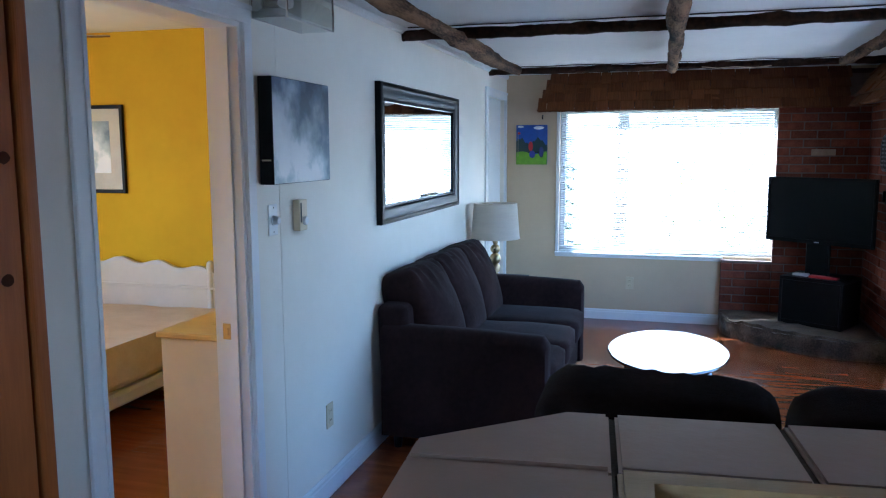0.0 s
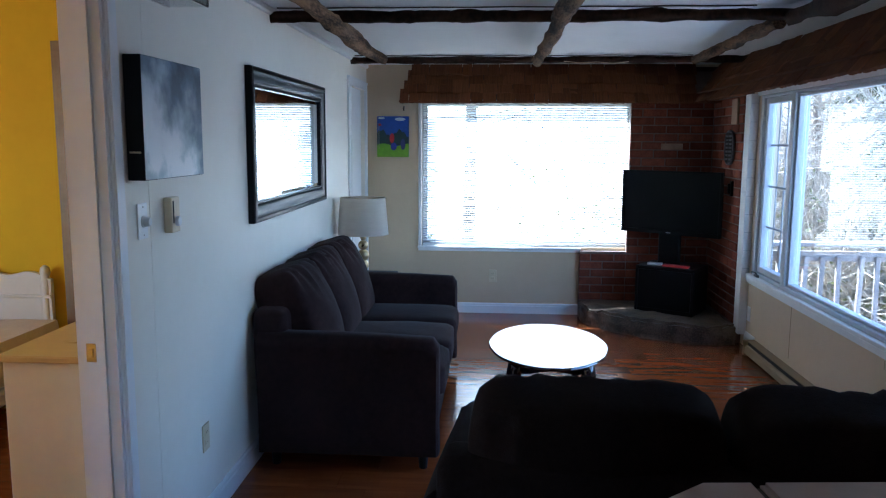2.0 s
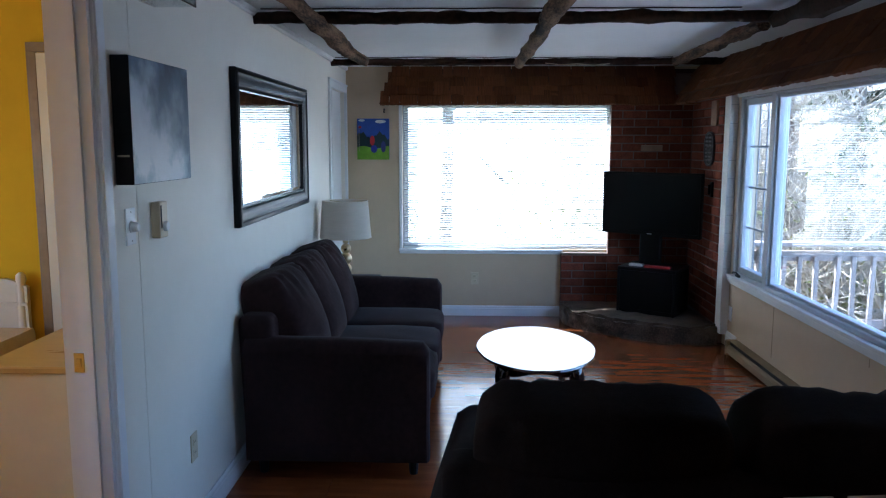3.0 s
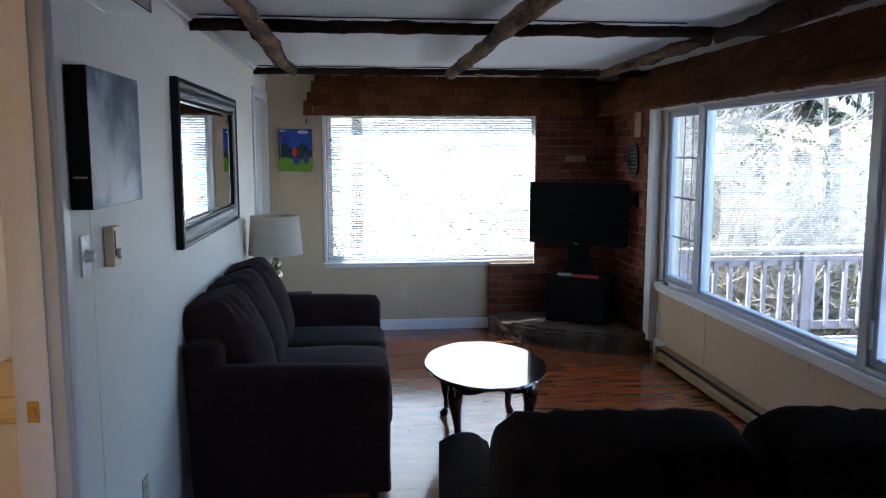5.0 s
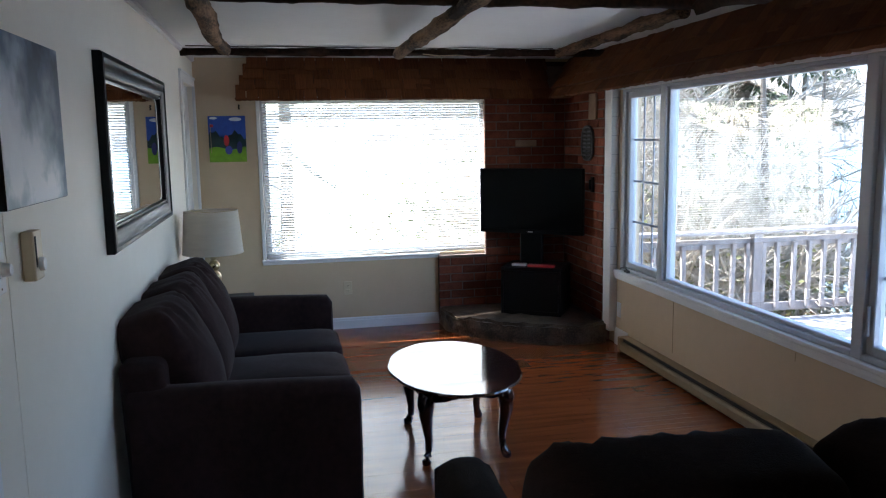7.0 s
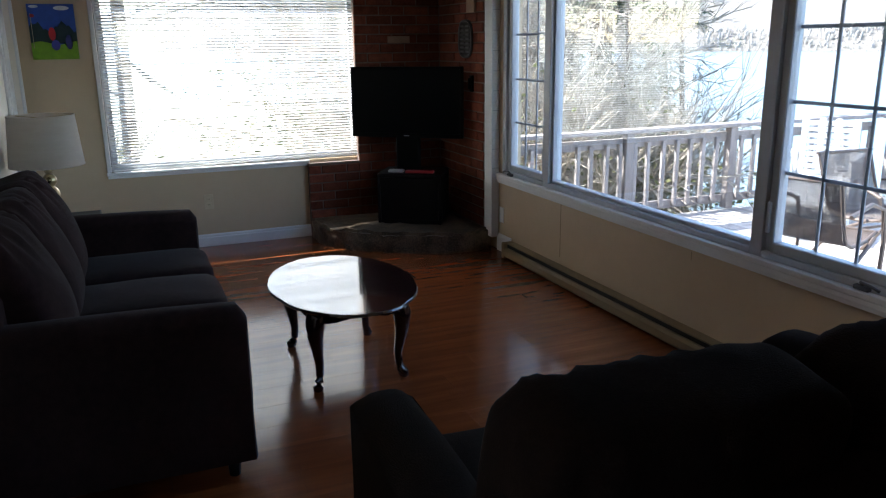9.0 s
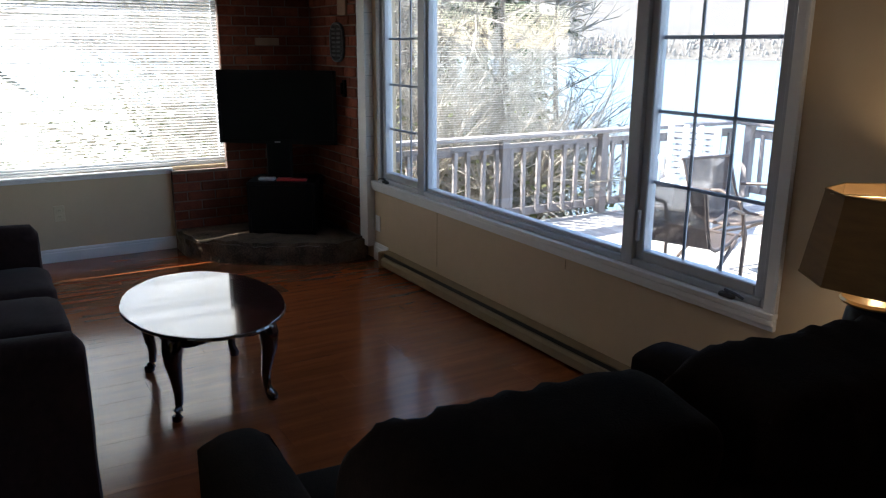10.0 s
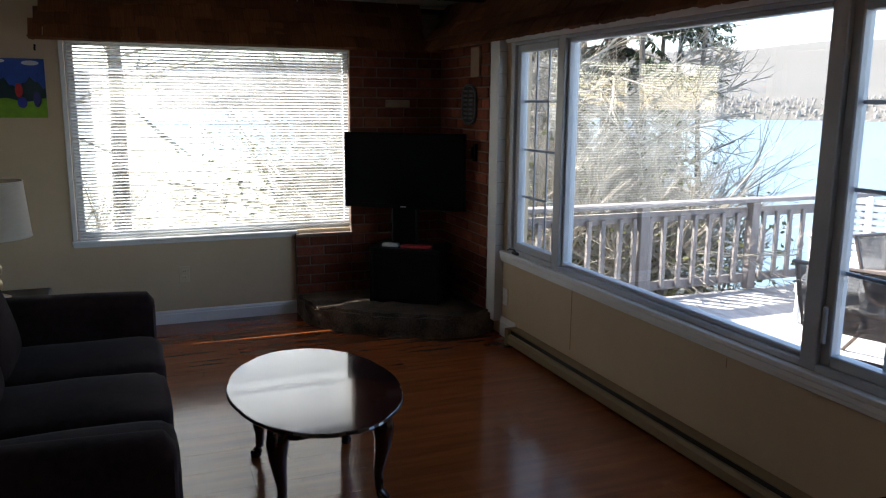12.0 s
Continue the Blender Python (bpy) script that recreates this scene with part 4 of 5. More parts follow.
M_CANVAS = picture_material("cloud_print", 2, [(0.40, (0.22, 0.29, 0.36)), (0.47, (0.48, 0.56, 0.60)), (0.52, (0.62, 0.70, 0.72)), (0.58, (0.96, 0.97, 0.98))], [(0.38, (0.025, 0.04, 0.075)), (0.48, (0.11, 0.15, 0.23)), (0.56, (0.30, 0.37, 0.47)), (0.66, (0.50, 0.57, 0.66))], 4.2, 1.50, 1.84)
canvas = thing("canvas_print", "square blue-grey cloudscape canvas print with black edges", "picture")
part("canvas_body", box(0.002, 0.060, 4.355, 4.855, 1.458, 1.856, 0.002), M_FRAME, canvas)
part("print", box(0.0602, 0.0615, 4.357, 4.853, 1.460, 1.854), M_CANVAS, canvas, "blue-grey cloud picture")
part("thin_line", box(0.012, 0.05, 4.3542, 4.355, 1.545, 1.551), M_BRASS, canvas)

dim = thing("dimmer_switch", "white dimmer switch plate with a round knob", "switch")
part("plate", box(0.0, 0.006, 4.545, 4.615, 1.150, 1.270, 0.002), M_TRIM, dim)
part("knob", moved(lathe(bmesh.new(), [(0.02, 0), (0.02, 0.004), (0.017, 0.006), (0.015, 0.022), (0.012, 0.025)], n=20), Matrix.Translation((0.006, 4.58, 1.208)) @ Matrix.Rotation(radians(90), 4, "Y")), M_TRIM, dim, smooth=40)
for z in (1.163, 1.257):
    part("screw", moved(lathe(bmesh.new(), [(0.003, 0), (0.003, 0.001)], n=8), Matrix.Translation((0.006, 4.58, z)) @ Matrix.Rotation(radians(90), 4, "Y")), M_CHROME, dim)
dim.matrix_basis = pose(0, -0.139, 0.109)
th = thing("thermostat", "almond wall thermostat with a side dial", "thermostat")
part("body", box(0.0, 0.032, 4.765, 4.835, 1.155, 1.282, 0.004, 2), M_ALMOND, th)
part("dial", moved(lathe(bmesh.new(), [(0.018, 0), (0.018, 0.008), (0.015, 0.012)], n=20), Matrix.Translation((0.032, 4.805, 1.195)) @ Matrix.Rotation(radians(90), 4, "Y")), M_TRIM, th, smooth=40)
part("scale_strip", box(0.032, 0.033, 4.772, 4.782, 1.19, 1.27), M_SHADOWGAP, th)


th.matrix_basis = pose(0, -0.15, 0.103)


def outlet(label, m):
    o = thing("wall_outlet", label, "outlet", "wall outlets")
    part("plate", box(-0.035, 0.035, -0.005, 0, -0.057, 0.057, 0.0015), M_ALMOND, o)
    for z in (-0.022, 0.022):
        soc = part("socket", box(-0.017, 0.017, -0.0075, -0.005, z - 0.014, z + 0.014, 0.001), M_ALMOND, o)
        for x in (-0.006, 0.006):
            part("slot", box(x - 0.001, x + 0.001, -0.0078, -0.0074, z - 0.004, z + 0.005), M_SHADOWGAP, soc)
    o.matrix_basis = m
    return o


outlet("almond duplex outlet low on the panel wall", pose(0, 4.925, 0.375, 0, 0, 90))
outlet("almond duplex outlet on the wall under the window", pose(1.168, FAR, 0.35))
cover = thing("wall_plate", "white cable cover plate beside the corner board", "wall plate")
part("plate", box(W - 0.006, W, 7.925, 7.995, 0.22, 0.335, 0.002), M_TRIM, cover)

# small lantern under the ceiling
lan = thing("wall_lantern", "square clear-glass wall lantern with a bare bulb", "wall light")
LY0, LY1, LZ0, LZ1, LD = 4.32, 4.72, 2.055, 2.205, 0.15
part("back_plate", box(0.0, 0.012, LY0, LY1, LZ0, LZ1, 0.002), M_CHROME, lan)
part("top_plate", box(0.012, LD, LY0, LY1, LZ1 - 0.008, LZ1, 0.002), M_CHROME, lan)
part("bottom_glass", box(0.012, LD, LY0 + 0.004, LY1 - 0.004, LZ0, LZ0 + 0.003), M_GLASS, lan)
part("front_glass", box(LD - 0.003, LD, LY0 + 0.004, LY1 - 0.004, LZ0 + 0.004, LZ1 - 0.009), M_GLASS, lan)
for y in (LY0, LY1 - 0.003):
    part("side_glass", box(0.012, LD - 0.004, y, y + 0.003, LZ0 + 0.004, LZ1 - 0.009), M_GLASS, lan)
for y in (LY0, LY1):
    part("edge_bar", box(LD - 0.004, LD + 0.002, y - 0.003, y + 0.003, LZ0, LZ1), M_CHROME, lan)
part("edge_bar", box(LD - 0.004, LD + 0.002, LY0 + 0.003, LY1 - 0.003, LZ0 - 0.002, LZ0 + 0.004), M_CHROME, lan)
part("lamp_holder", moved(lathe(bmesh.new(), [(0.018, 0), (0.018, 0.03), (0.012, 0.035)], n=14), Matrix.Translation((0.012, 4.46, 2.13)) @ Matrix.Rotation(radians(90), 4, "Y")), M_CHROME, lan)
part("light_bulb", moved(lathe(bmesh.new(), [(0.01, 0.03), (0.02, 0.05), (0.026, 0.065), (0.02, 0.085), (0.004, 0.092)], n=14), Matrix.Translation((0.012, 4.46, 2.13)) @ Matrix.Rotation(radians(90), 4, "Y")), M_PLASTIC, lan, smooth=60)

# child's painting on the end wall, in plain shapes
kid = thing("small_painting", "small bright canvas with blue sky, hills and green grass", "picture")


def flat(name, c):
    return mat(name, c, tuple(v * 0.75 for v in c), 25, rough=0.7, bump=0.3, bscale=80)


KX0, KX1, KZ0, KZ1 = 0.098, 0.388, 1.385, 1.752
yk = FAR - 0.02
part("canvas_body", box(KX0, KX1, yk, FAR, KZ0, KZ1, 0.002), flat("paint_sky", (0.035, 0.10, 0.46)), kid)
bm = prism(bmesh.new(), [(KX0 + (KX1 - KX0) * k / 20, 1.60 + 0.03 * math.sin(k * 0.55) + 0.012 * math.sin(k * 1.9)) for k in range(21)] + [(KX1, 1.49), (KX0, 1.49)], 0, 0.0008)
part("hill_range", moved(bm, Matrix.Translation((0, yk - 0.0004, 0)) @ Matrix.Rotation(radians(90), 4, "X")), flat("paint_hill", (0.015, 0.045, 0.05)), kid)
bm = prism(bmesh.new(), [(KX0 + (KX1 - KX0) * k / 20, 1.495 + 0.012 * math.sin(k * 0.4)) for k in range(21)] + [(KX1, KZ0), (KX0, KZ0)], 0, 0.0008)
part("grass", moved(bm, Matrix.Translation((0, yk - 0.0014, 0)) @ Matrix.Rotation(radians(90), 4, "X")), flat("paint_grass", (0.20, 0.40, 0.02)), kid)
for n_, x, z, rx_, rz_, c in (("red_patch", 0.235, 1.555, 0.022, 0.045, (0.6, 0.03, 0.04)), ("blue_patch", 0.25, 1.48, 0.028, 0.035, (0.05, 0.06, 0.4)), ("dark_patch", 0.335, 1.50, 0.022, 0.05, (0.05, 0.05, 0.2)), ("cloud", 0.31, 1.725, 0.05, 0.015, (0.8, 0.85, 0.9)), ("cloud", 0.14, 1.735, 0.03, 0.01, (0.8, 0.85, 0.9)), ("red_patch", 0.125, 1.675, 0.014, 0.012, (0.55, 0.04, 0.05))):
    bm = prism(bmesh.new(), [(rx_ * math.cos(k * math.pi / 8), rz_ * math.sin(k * math.pi / 8)) for k in range(16)], 0, 0.0008)
    part(n_, moved(bm, Matrix.Translation((x, yk - 0.0026, z)) @ Matrix.Rotation(radians(90), 4, "X")), flat(n_, c), kid)
part("flag_pole", box(0.113, 0.117, yk - 0.003, yk - 0.0022, 1.46, 1.69), flat("pole", (0.5, 0.4, 0.3)), kid)
kid.matrix_basis = pose(0, 0, 0.055)
hook = solo("wall_hook", tube(bmesh.new(), [(0.345, FAR, 1.89), (0.345, FAR - 0.03, 1.89), (0.345, FAR - 0.04, 1.875), (0.345, FAR - 0.03, 1.86)], 0.007), M_FRAME, "small dark hook on the cream wall", "hook", smooth=60)

# ---------------------------------------------------------------- baseboard heater
heat = thing("baseboard_heater", "long beige electric baseboard heater under the window", "heater")
HY0, HY1 = 4.55, 7.795
bm = bmesh.new()
prof = [(0.0, 0.012), (0.082, 0.012), (0.098, 0.03), (0.098, 0.075), (0.086, 0.095), (0.0, 0.095)]
loops = [[bm.verts.new((W - u, y, v)) for u, v in prof] for y in (HY0 + 0.05, HY1 - 0.05)]
for k in range(len(prof)):
    bm.faces.new((loops[0][k], loops[0][(k + 1) % 6], loops[1][(k + 1) % 6], loops[1][k]))
bm.faces.new(loops[0])
bm.faces.new(loops[1][::-1])
part("front_cover", bm, M_HEATER, heat)
part("slot", box(W - 0.070, W - 0.004, HY0 + 0.05, HY1 - 0.05, 0.097, 0.122), M_SHADOWGAP, heat)
bm = box(W - 0.074, W, HY0 + 0.05, HY1 - 0.05, 0.126, 0.134, 0.002)
part("top_cover", bm, M_HEATER, heat)
for y in (HY0, HY1 - 0.05):
    part("end_cap", box(W - 0.100, W, y, y + 0.05, 0.0, 0.136, 0.012, 2), M_HEATER, heat)

heat.matrix_basis = Matrix.Translation((W * 0.1, 0, 0)) @ Matrix.Diagonal((0.9, 1, 0.86, 1))

# ---------------------------------------------------------------- breakfast bar
bar = thing("breakfast_bar", "raised L-shaped bar with grey-beige tiles and oak inner edge", "counter")
BZ, BU = 1.305, 2.15                     # height of the top, length of the long leg
part("bar_wall", prism(bmesh.new(), [(-0.09, -0.44), (-0.09, -0.15), (0.02, -0.07), (BU, -0.07), (BU, -0.17), (0.02, -0.17), (0.02, -0.44)], 0, BZ - 0.04), M_PANEL, bar, "cream painted half wall")
part("top_bed", prism(bmesh.new(), [(-0.178, -0.45), (-0.178, -0.136), (-0.001, -0.002), (BU, -0.002), (BU, -0.195), (0.059, -0.195), (0.059, -0.45)], BZ - 0.04, BZ - 0.006), M_GROUT, bar)
bm = prism(bmesh.new(), [(0.061, -0.45), (0.061, -0.197), (BU, -0.197), (BU, -0.228), (0.092, -0.228), (0.092, -0.45)], BZ - 0.05, BZ + 0.003)
bmesh.ops.bevel(bm, geom=[e for e in bm.edges if all(v.co.z > BZ for v in e.verts)], offset=0.006, segments=2, affect="EDGES")
part("oak_edge", bm, M_OAKEDGE, bar, "honey oak edging")
tiles = [[(-0.18, -0.192), (-0.18, -0.136), (-0.001, 0.0), (0.055, 0.0), (0.055, -0.192)], [(-0.18, -0.325), (-0.18, -0.2), (0.055, -0.2), (0.055, -0.325)], [(-0.18, -0.45), (-0.18, -0.333), (0.055, -0.333), (0.055, -0.45)]]
for k in range(11):
    u0, u1 = 0.063 + 0.214 * k, min(0.063 + 0.214 * k + 0.206, BU)
    if u1 - u0 > 0.02:
        tiles.append([(u0, 0.0), (u1, 0.0), (u1, -0.192), (u0, -0.192)])
for ol in tiles:
    bm = prism(bmesh.new(), ol, BZ - 0.03, BZ)
    bmesh.ops.bevel(bm, geom=[e for e in bm.edges if all(v.co.z > BZ - 0.001 for v in e.verts)], offset=0.004, segments=2, affect="EDGES")
    part("tile", bm, M_TILE, bar)
bar.matrix_basis = pose(1.356, 2.567, 0, 0, 0, 5.0) @ Matrix.Diagonal((0.8, 0.77, 1, 1))

# ---------------------------------------------------------------- pine cladding
pine = structure("trim_pine_boards", box(0.0, 0.004, 2.18, 3.21, 0, CEIL - 0.04), M_PINE, "knotty pine board cladding beside the doorway", "cladding")
for k in range(8):
    o = part("board", box(0.004, 0.020, 2.182 + 0.128 * k, 2.182 + 0.128 * k + 0.126, 0.0, CEIL - 0.04, 0.004), M_PINE, pine)
random.seed(5)
for k in range(8):
    for j in range(4):
        y, z = 2.245 + 0.128 * k + random.uniform(-0.03, 0.03), 0.2 + 0.5 * j + random.uniform(-0.15, 0.15)
        bm = prism(bmesh.new(), [(0.013 * math.cos(a * math.pi / 6) * (1 + 0.2 * random.random()), 0.017 * math.sin(a * math.pi / 6) * (1 + 0.2 * random.random())) for a in range(12)], 0, 0.0006)
        part("knot", moved(bm, Matrix.Translation((0.020, y, z)) @ Matrix.Rotation(radians(90), 4, "Y")), M_KNOT, pine)
part("edge_strip", box(0.0, 0.032, 3.212, 3.255, 0.62, CEIL - 0.04, 0.01, 3), M_PINE, pine, "rounded pine edge strip")

# ---------------------------------------------------------------- bedroom things
bed = thing("bed", "cream-painted bed with a scalloped headboard and tan bedspread", "bed")
def headboard_outline():
    pts = []
    for k in range(41):
        t = k / 40
        x = -2.98 + 1.52 * t
        s = abs(t - 0.5) * 2
        z = 0.83 - 0.06 * s ** 1.5 + 0.018 * math.cos(s * 15)
        pts.append((x, z))
    return pts + [(-1.46, 0.25), (-2.98, 0.25)]


part("headboard", moved(prism(bmesh.new(), headboard_outline(), 0, 0.03), Matrix.Translation((0, 6.36, 0)) @ Matrix.Rotation(radians(90), 4, "X")), M_DRESSER, bed, "scalloped cream headboard")
part("rail_moulding", box(-2.98, -1.46, 6.318, 6.330, 0.645, 0.665, 0.003), M_DRESSER, bed)
for x in (-3.02, -1.50):
    part("post", lathe(bmesh.new(), [(0.028, 0), (0.028, 0.75), (0.022, 0.77), (0.03, 0.795), (0.026, 0.825), (0.01, 0.84)], (x, 6.345, 0), 14), M_DRESSER, bed, smooth=40)
bm = cushion(1.50, 1.95, 0.28, 0.02, 10, 2)
part("mattress", moved(bm, Matrix.Translation((-2.22, 5.33, 0.22))), M_SPREAD, bed, "tan quilted bedspread", smooth=60)
bm = box(-2.99, -1.43, 4.33, 6.30, 0.30, 0.515)
bmesh.ops.subdivide_edges(bm, edges=bm.edges, cuts=14, use_grid_fill=True)
for v in bm.verts:
    k = noise.noise(v.co * 3.5) * 0.016 + noise.noise(v.co * 9) * 0.006
    v.co += Vector((k * 1.6, k * 1.6, k))
part("bedspread", bm, M_SPREAD, bed, smooth=60)
part("box_spring", box(-2.96, -1.47, 4.36, 6.30, 0.14, 0.23, 0.02), M_DRESSER, bed)
for x in (-2.9, -1.53):
    part("leg", box(x - 0.03, x + 0.03, 4.4, 4.46, 0, 0.14), M_BLACKWOOD, bed)

dr = thing("dresser", "cream dresser with a honey wood top inside the doorway", "dresser")
part("body", box(-0.495, -0.135, 4.40, 5.25, 0.03, 0.835, 0.003), M_DRESSER, dr)
part("top", box(-0.51, -0.13, 4.385, 5.265, 0.835, 0.86, 0.005), M_DRESSTOP, dr, "honey wood top")
part("plinth", box(-0.475, -0.15, 4.42, 5.23, 0.0, 0.03), M_DRESSER, dr)
for k in range(3):
    d = part("drawer", box(-0.508, -0.495, 4.42, 5.23, 0.06 + 0.255 * k, 0.30 + 0.255 * k, 0.003), M_DRESSER, dr)
    for y in (4.65, 5.0):
        part("knob", moved(lathe(bmesh.new(), [(0.006, 0), (0.014, 0.012), (0.01, 0.02)], n=10), Matrix.Translation((-0.508, y, 0.18 + 0.255 * k)) @ Matrix.Rotation(radians(-90), 4, "Y")), M_BRASS, d)
closet = structure("door_3", box(-1.34, -0.55, BY1 - 0.03, BY1 - 0.002, 0.01, 2.09, 0.003), M_DRESSER, "cream closet door in the yellow wall", "door")
bm = box(-1.40, -1.345, BY1 - 0.022, BY1, 0, 2.095, 0.002)
bx(bm, -1.40, -0.49, BY1 - 0.022, BY1, 2.095, 2.15, 0.002)
part("casing", bm, M_FAN, closet, "dark wood casing")
pic = thing("framed_picture", "dark-framed print with a wide cream mat on yellow wall", "picture")
bm = bmesh.new()
for x0, x1, z0, z1 in ((-2.62, -2.595, 1.16, 1.77), (-2.145, -2.12, 1.16, 1.77), (-2.595, -2.145, 1.16, 1.185), (-2.595, -2.145, 1.745, 1.77)):
    bx(bm, x0, x1, BY1 - 0.028, BY1 - 0.002, z0, z1, 0.003)
part("frame", bm, M_BLACKWOOD, pic)
part("mat", box(-2.595, -2.145, BY1 - 0.012, BY1 - 0.004, 1.185, 1.745), M_PAPER, pic)
part("print", box(-2.50, -2.24, BY1 - 0.0135, BY1 - 0.012, 1.30, 1.66), M_CANVAS, pic)
pic.matrix_basis = pose(-0.045, 0, 0.128)
fan = thing("ceiling_fan", "wooden-bladed ceiling fan at rest", "fan")
part("rod", tube(bmesh.new(), [(0, 0, 0.10), (0, 0, 0.28)], 0.012), M_BRASS, fan)
part("motor", lathe(bmesh.new(), [(0.05, 0.0), (0.1, 0.02), (0.11, 0.06), (0.09, 0.1), (0.03, 0.11)], n=24), M_BRASS, fan, smooth=40)
for k in range(5):
    bm = prism(bmesh.new(), [(0.12, -0.03), (0.2, -0.055), (0.5, -0.065), (0.58, -0.05), (0.6, 0.0), (0.58, 0.05), (0.5, 0.065), (0.2, 0.055), (0.12, 0.03)], 0.0, 0.008)
    part("blade", moved(bm, Matrix.Rotation(2 * math.pi * k / 5 + 0.35, 4, "Z") @ Matrix.Rotation(radians(10), 4, "X")), M_FAN, fan)
fan.matrix_basis = pose(-1.62, 4.70, 2.11)

# ---------------------------------------------------------------- outdoors: ground, lake, far shore
def shore(y):
    return 9.6 + 0.10 * (y - 8) + 1.2 * math.sin(y * 0.13)


def ground_height(x, y):
    d = x - shore(y)
    near = -0.75 - 0.03 * max(0, y - 9) + 0.25 * noise.noise(Vector((x * 0.25, y * 0.25, 0)))
    bed = -2.6 - 0.4 * max(0, d)
    h = near if d < -3 else (near + (bed - near) * min(1, (d + 3) / 4))
    h = max(h, -6)
    far = x * 0.86 + y * 0.5
    if far > 230:
        t = min(1, (far - 230) / 240)
        h = max(h, -6 + 8 * min(1, (far - 230) / 20) + 34 * t ** 1.2 + 9 * noise.noise(Vector((x * 0.006, y * 0.006, 3))) * t)
    return h


def steps(lo, hi, n, c):
    out = []
    for k in range(n + 1):
        u = -1 + 2 * k / n
        s = math.sinh(u * 5.2) / math.sinh(5.2)
        out.append(c + (s * (hi - c) if s > 0 else s * (c - lo)))
    return out


xs, ys = steps(-1500, 1800, 120, 7), steps(-1500, 1800, 120, 10)
bm = bmesh.new()
grid = [[bm.verts.new((x, y, ground_height(x, y))) for x in xs] for y in ys]
for j in range(len(ys) - 1):
    for i in range(len(xs) - 1):
        bm.faces.new((grid[j][i], grid[j][i + 1], grid[j + 1][i + 1], grid[j + 1][i]))
ground = structure("ground", bm, M_GROUND, "spring ground sloping from the cottage to the lake", "ground", smooth=80)
ground.data.materials.append(M_HILL)
for p in ground.data.polygons:
    if p.center.x * 0.86 + p.center.y * 0.5 > 200:
        p.material_index = 1
bm = bmesh.new()
bm.faces.new([bm.verts.new(p) for p in ((5, -1400, -2.2), (1500, -1400, -2.2), (1500, 1500, -2.2), (5, 1500, -2.2))])
structure("water", bm, M_WATER, "pale blue lake with small ripples", "water")


def spray(bm, base, tip, r, depth, rng, kids, spread, segs=3):
    """A branch that divides, drawn as thin three-sided bars."""
    base, tip = Vector(base), Vector(tip)
    pts = [base]
    for k in range(1, segs + 1):
        j = (tip - base).length * 0.07
        pts.append(base.lerp(tip, k / segs) + Vector((rng.uniform(-j, j), rng.uniform(-j, j), rng.uniform(-j, j))))
    tube(bm, pts, [r * (1 - 0.6 * k / segs) for k in range(segs + 1)], 3 if r < 0.02 else 6, cap=False)
    if depth == 0:
        return
    L = (tip - base).length
    for k in range(kids):
        t = rng.uniform(0.3, 1.0)
        p = pts[min(segs, int(t * segs))]
        d = (tip - base).normalized()
        v = (d + Vector((rng.gauss(0, spread), rng.gauss(0, spread), rng.gauss(0.05, spread)))).normalized()
        spray(bm, p, p + v * L * rng.uniform(0.45, 0.75), r * 0.5, depth - 1, rng, kids, spread, 2)


def bush(at, h, seed, label):
    rng = random.Random(seed)
    b = thing("shrub", label, "shrub", "shrubs by the deck")
    bm = bmesh.new()
    for k in range(7):
        an = rng.uniform(0, 6.28)
        lean = rng.uniform(0.1, 0.75)
        spray(bm, (rng.uniform(-0.25, 0.25), rng.uniform(-0.25, 0.25), -0.1), (lean * h * math.cos(an), lean * h * math.sin(an), h * rng.uniform(0.65, 1.0)), 0.022, 3, rng, 5, 0.5)
    part("branches", bm, M_TWIG, b)
    bm = bmesh.new()
    for k in range(420):
        a, rr = rng.uniform(0, 6.28), h * 0.75 * math.sqrt(rng.random())
        c = Vector((rr * math.cos(a), rr * math.sin(a), h * rng.uniform(0.05, 0.95) * (1 - 0.3 * rr / h)))
        u = Vector((rng.gauss(0, 1), rng.gauss(0, 1), rng.gauss(0, 1))).normalized()
        w = u.orthogonal().normalized()
        s = rng.uniform(0.02, 0.05)
        bm.faces.new([bm.verts.new(c + q) for q in (u * s, w * s * 0.6, -u * s, -w * s * 0.6)])
    part("leaves", bm, M_BUD, b, "small early leaves and dry seed heads")
    b.matrix_basis = pose(*at)
    return b


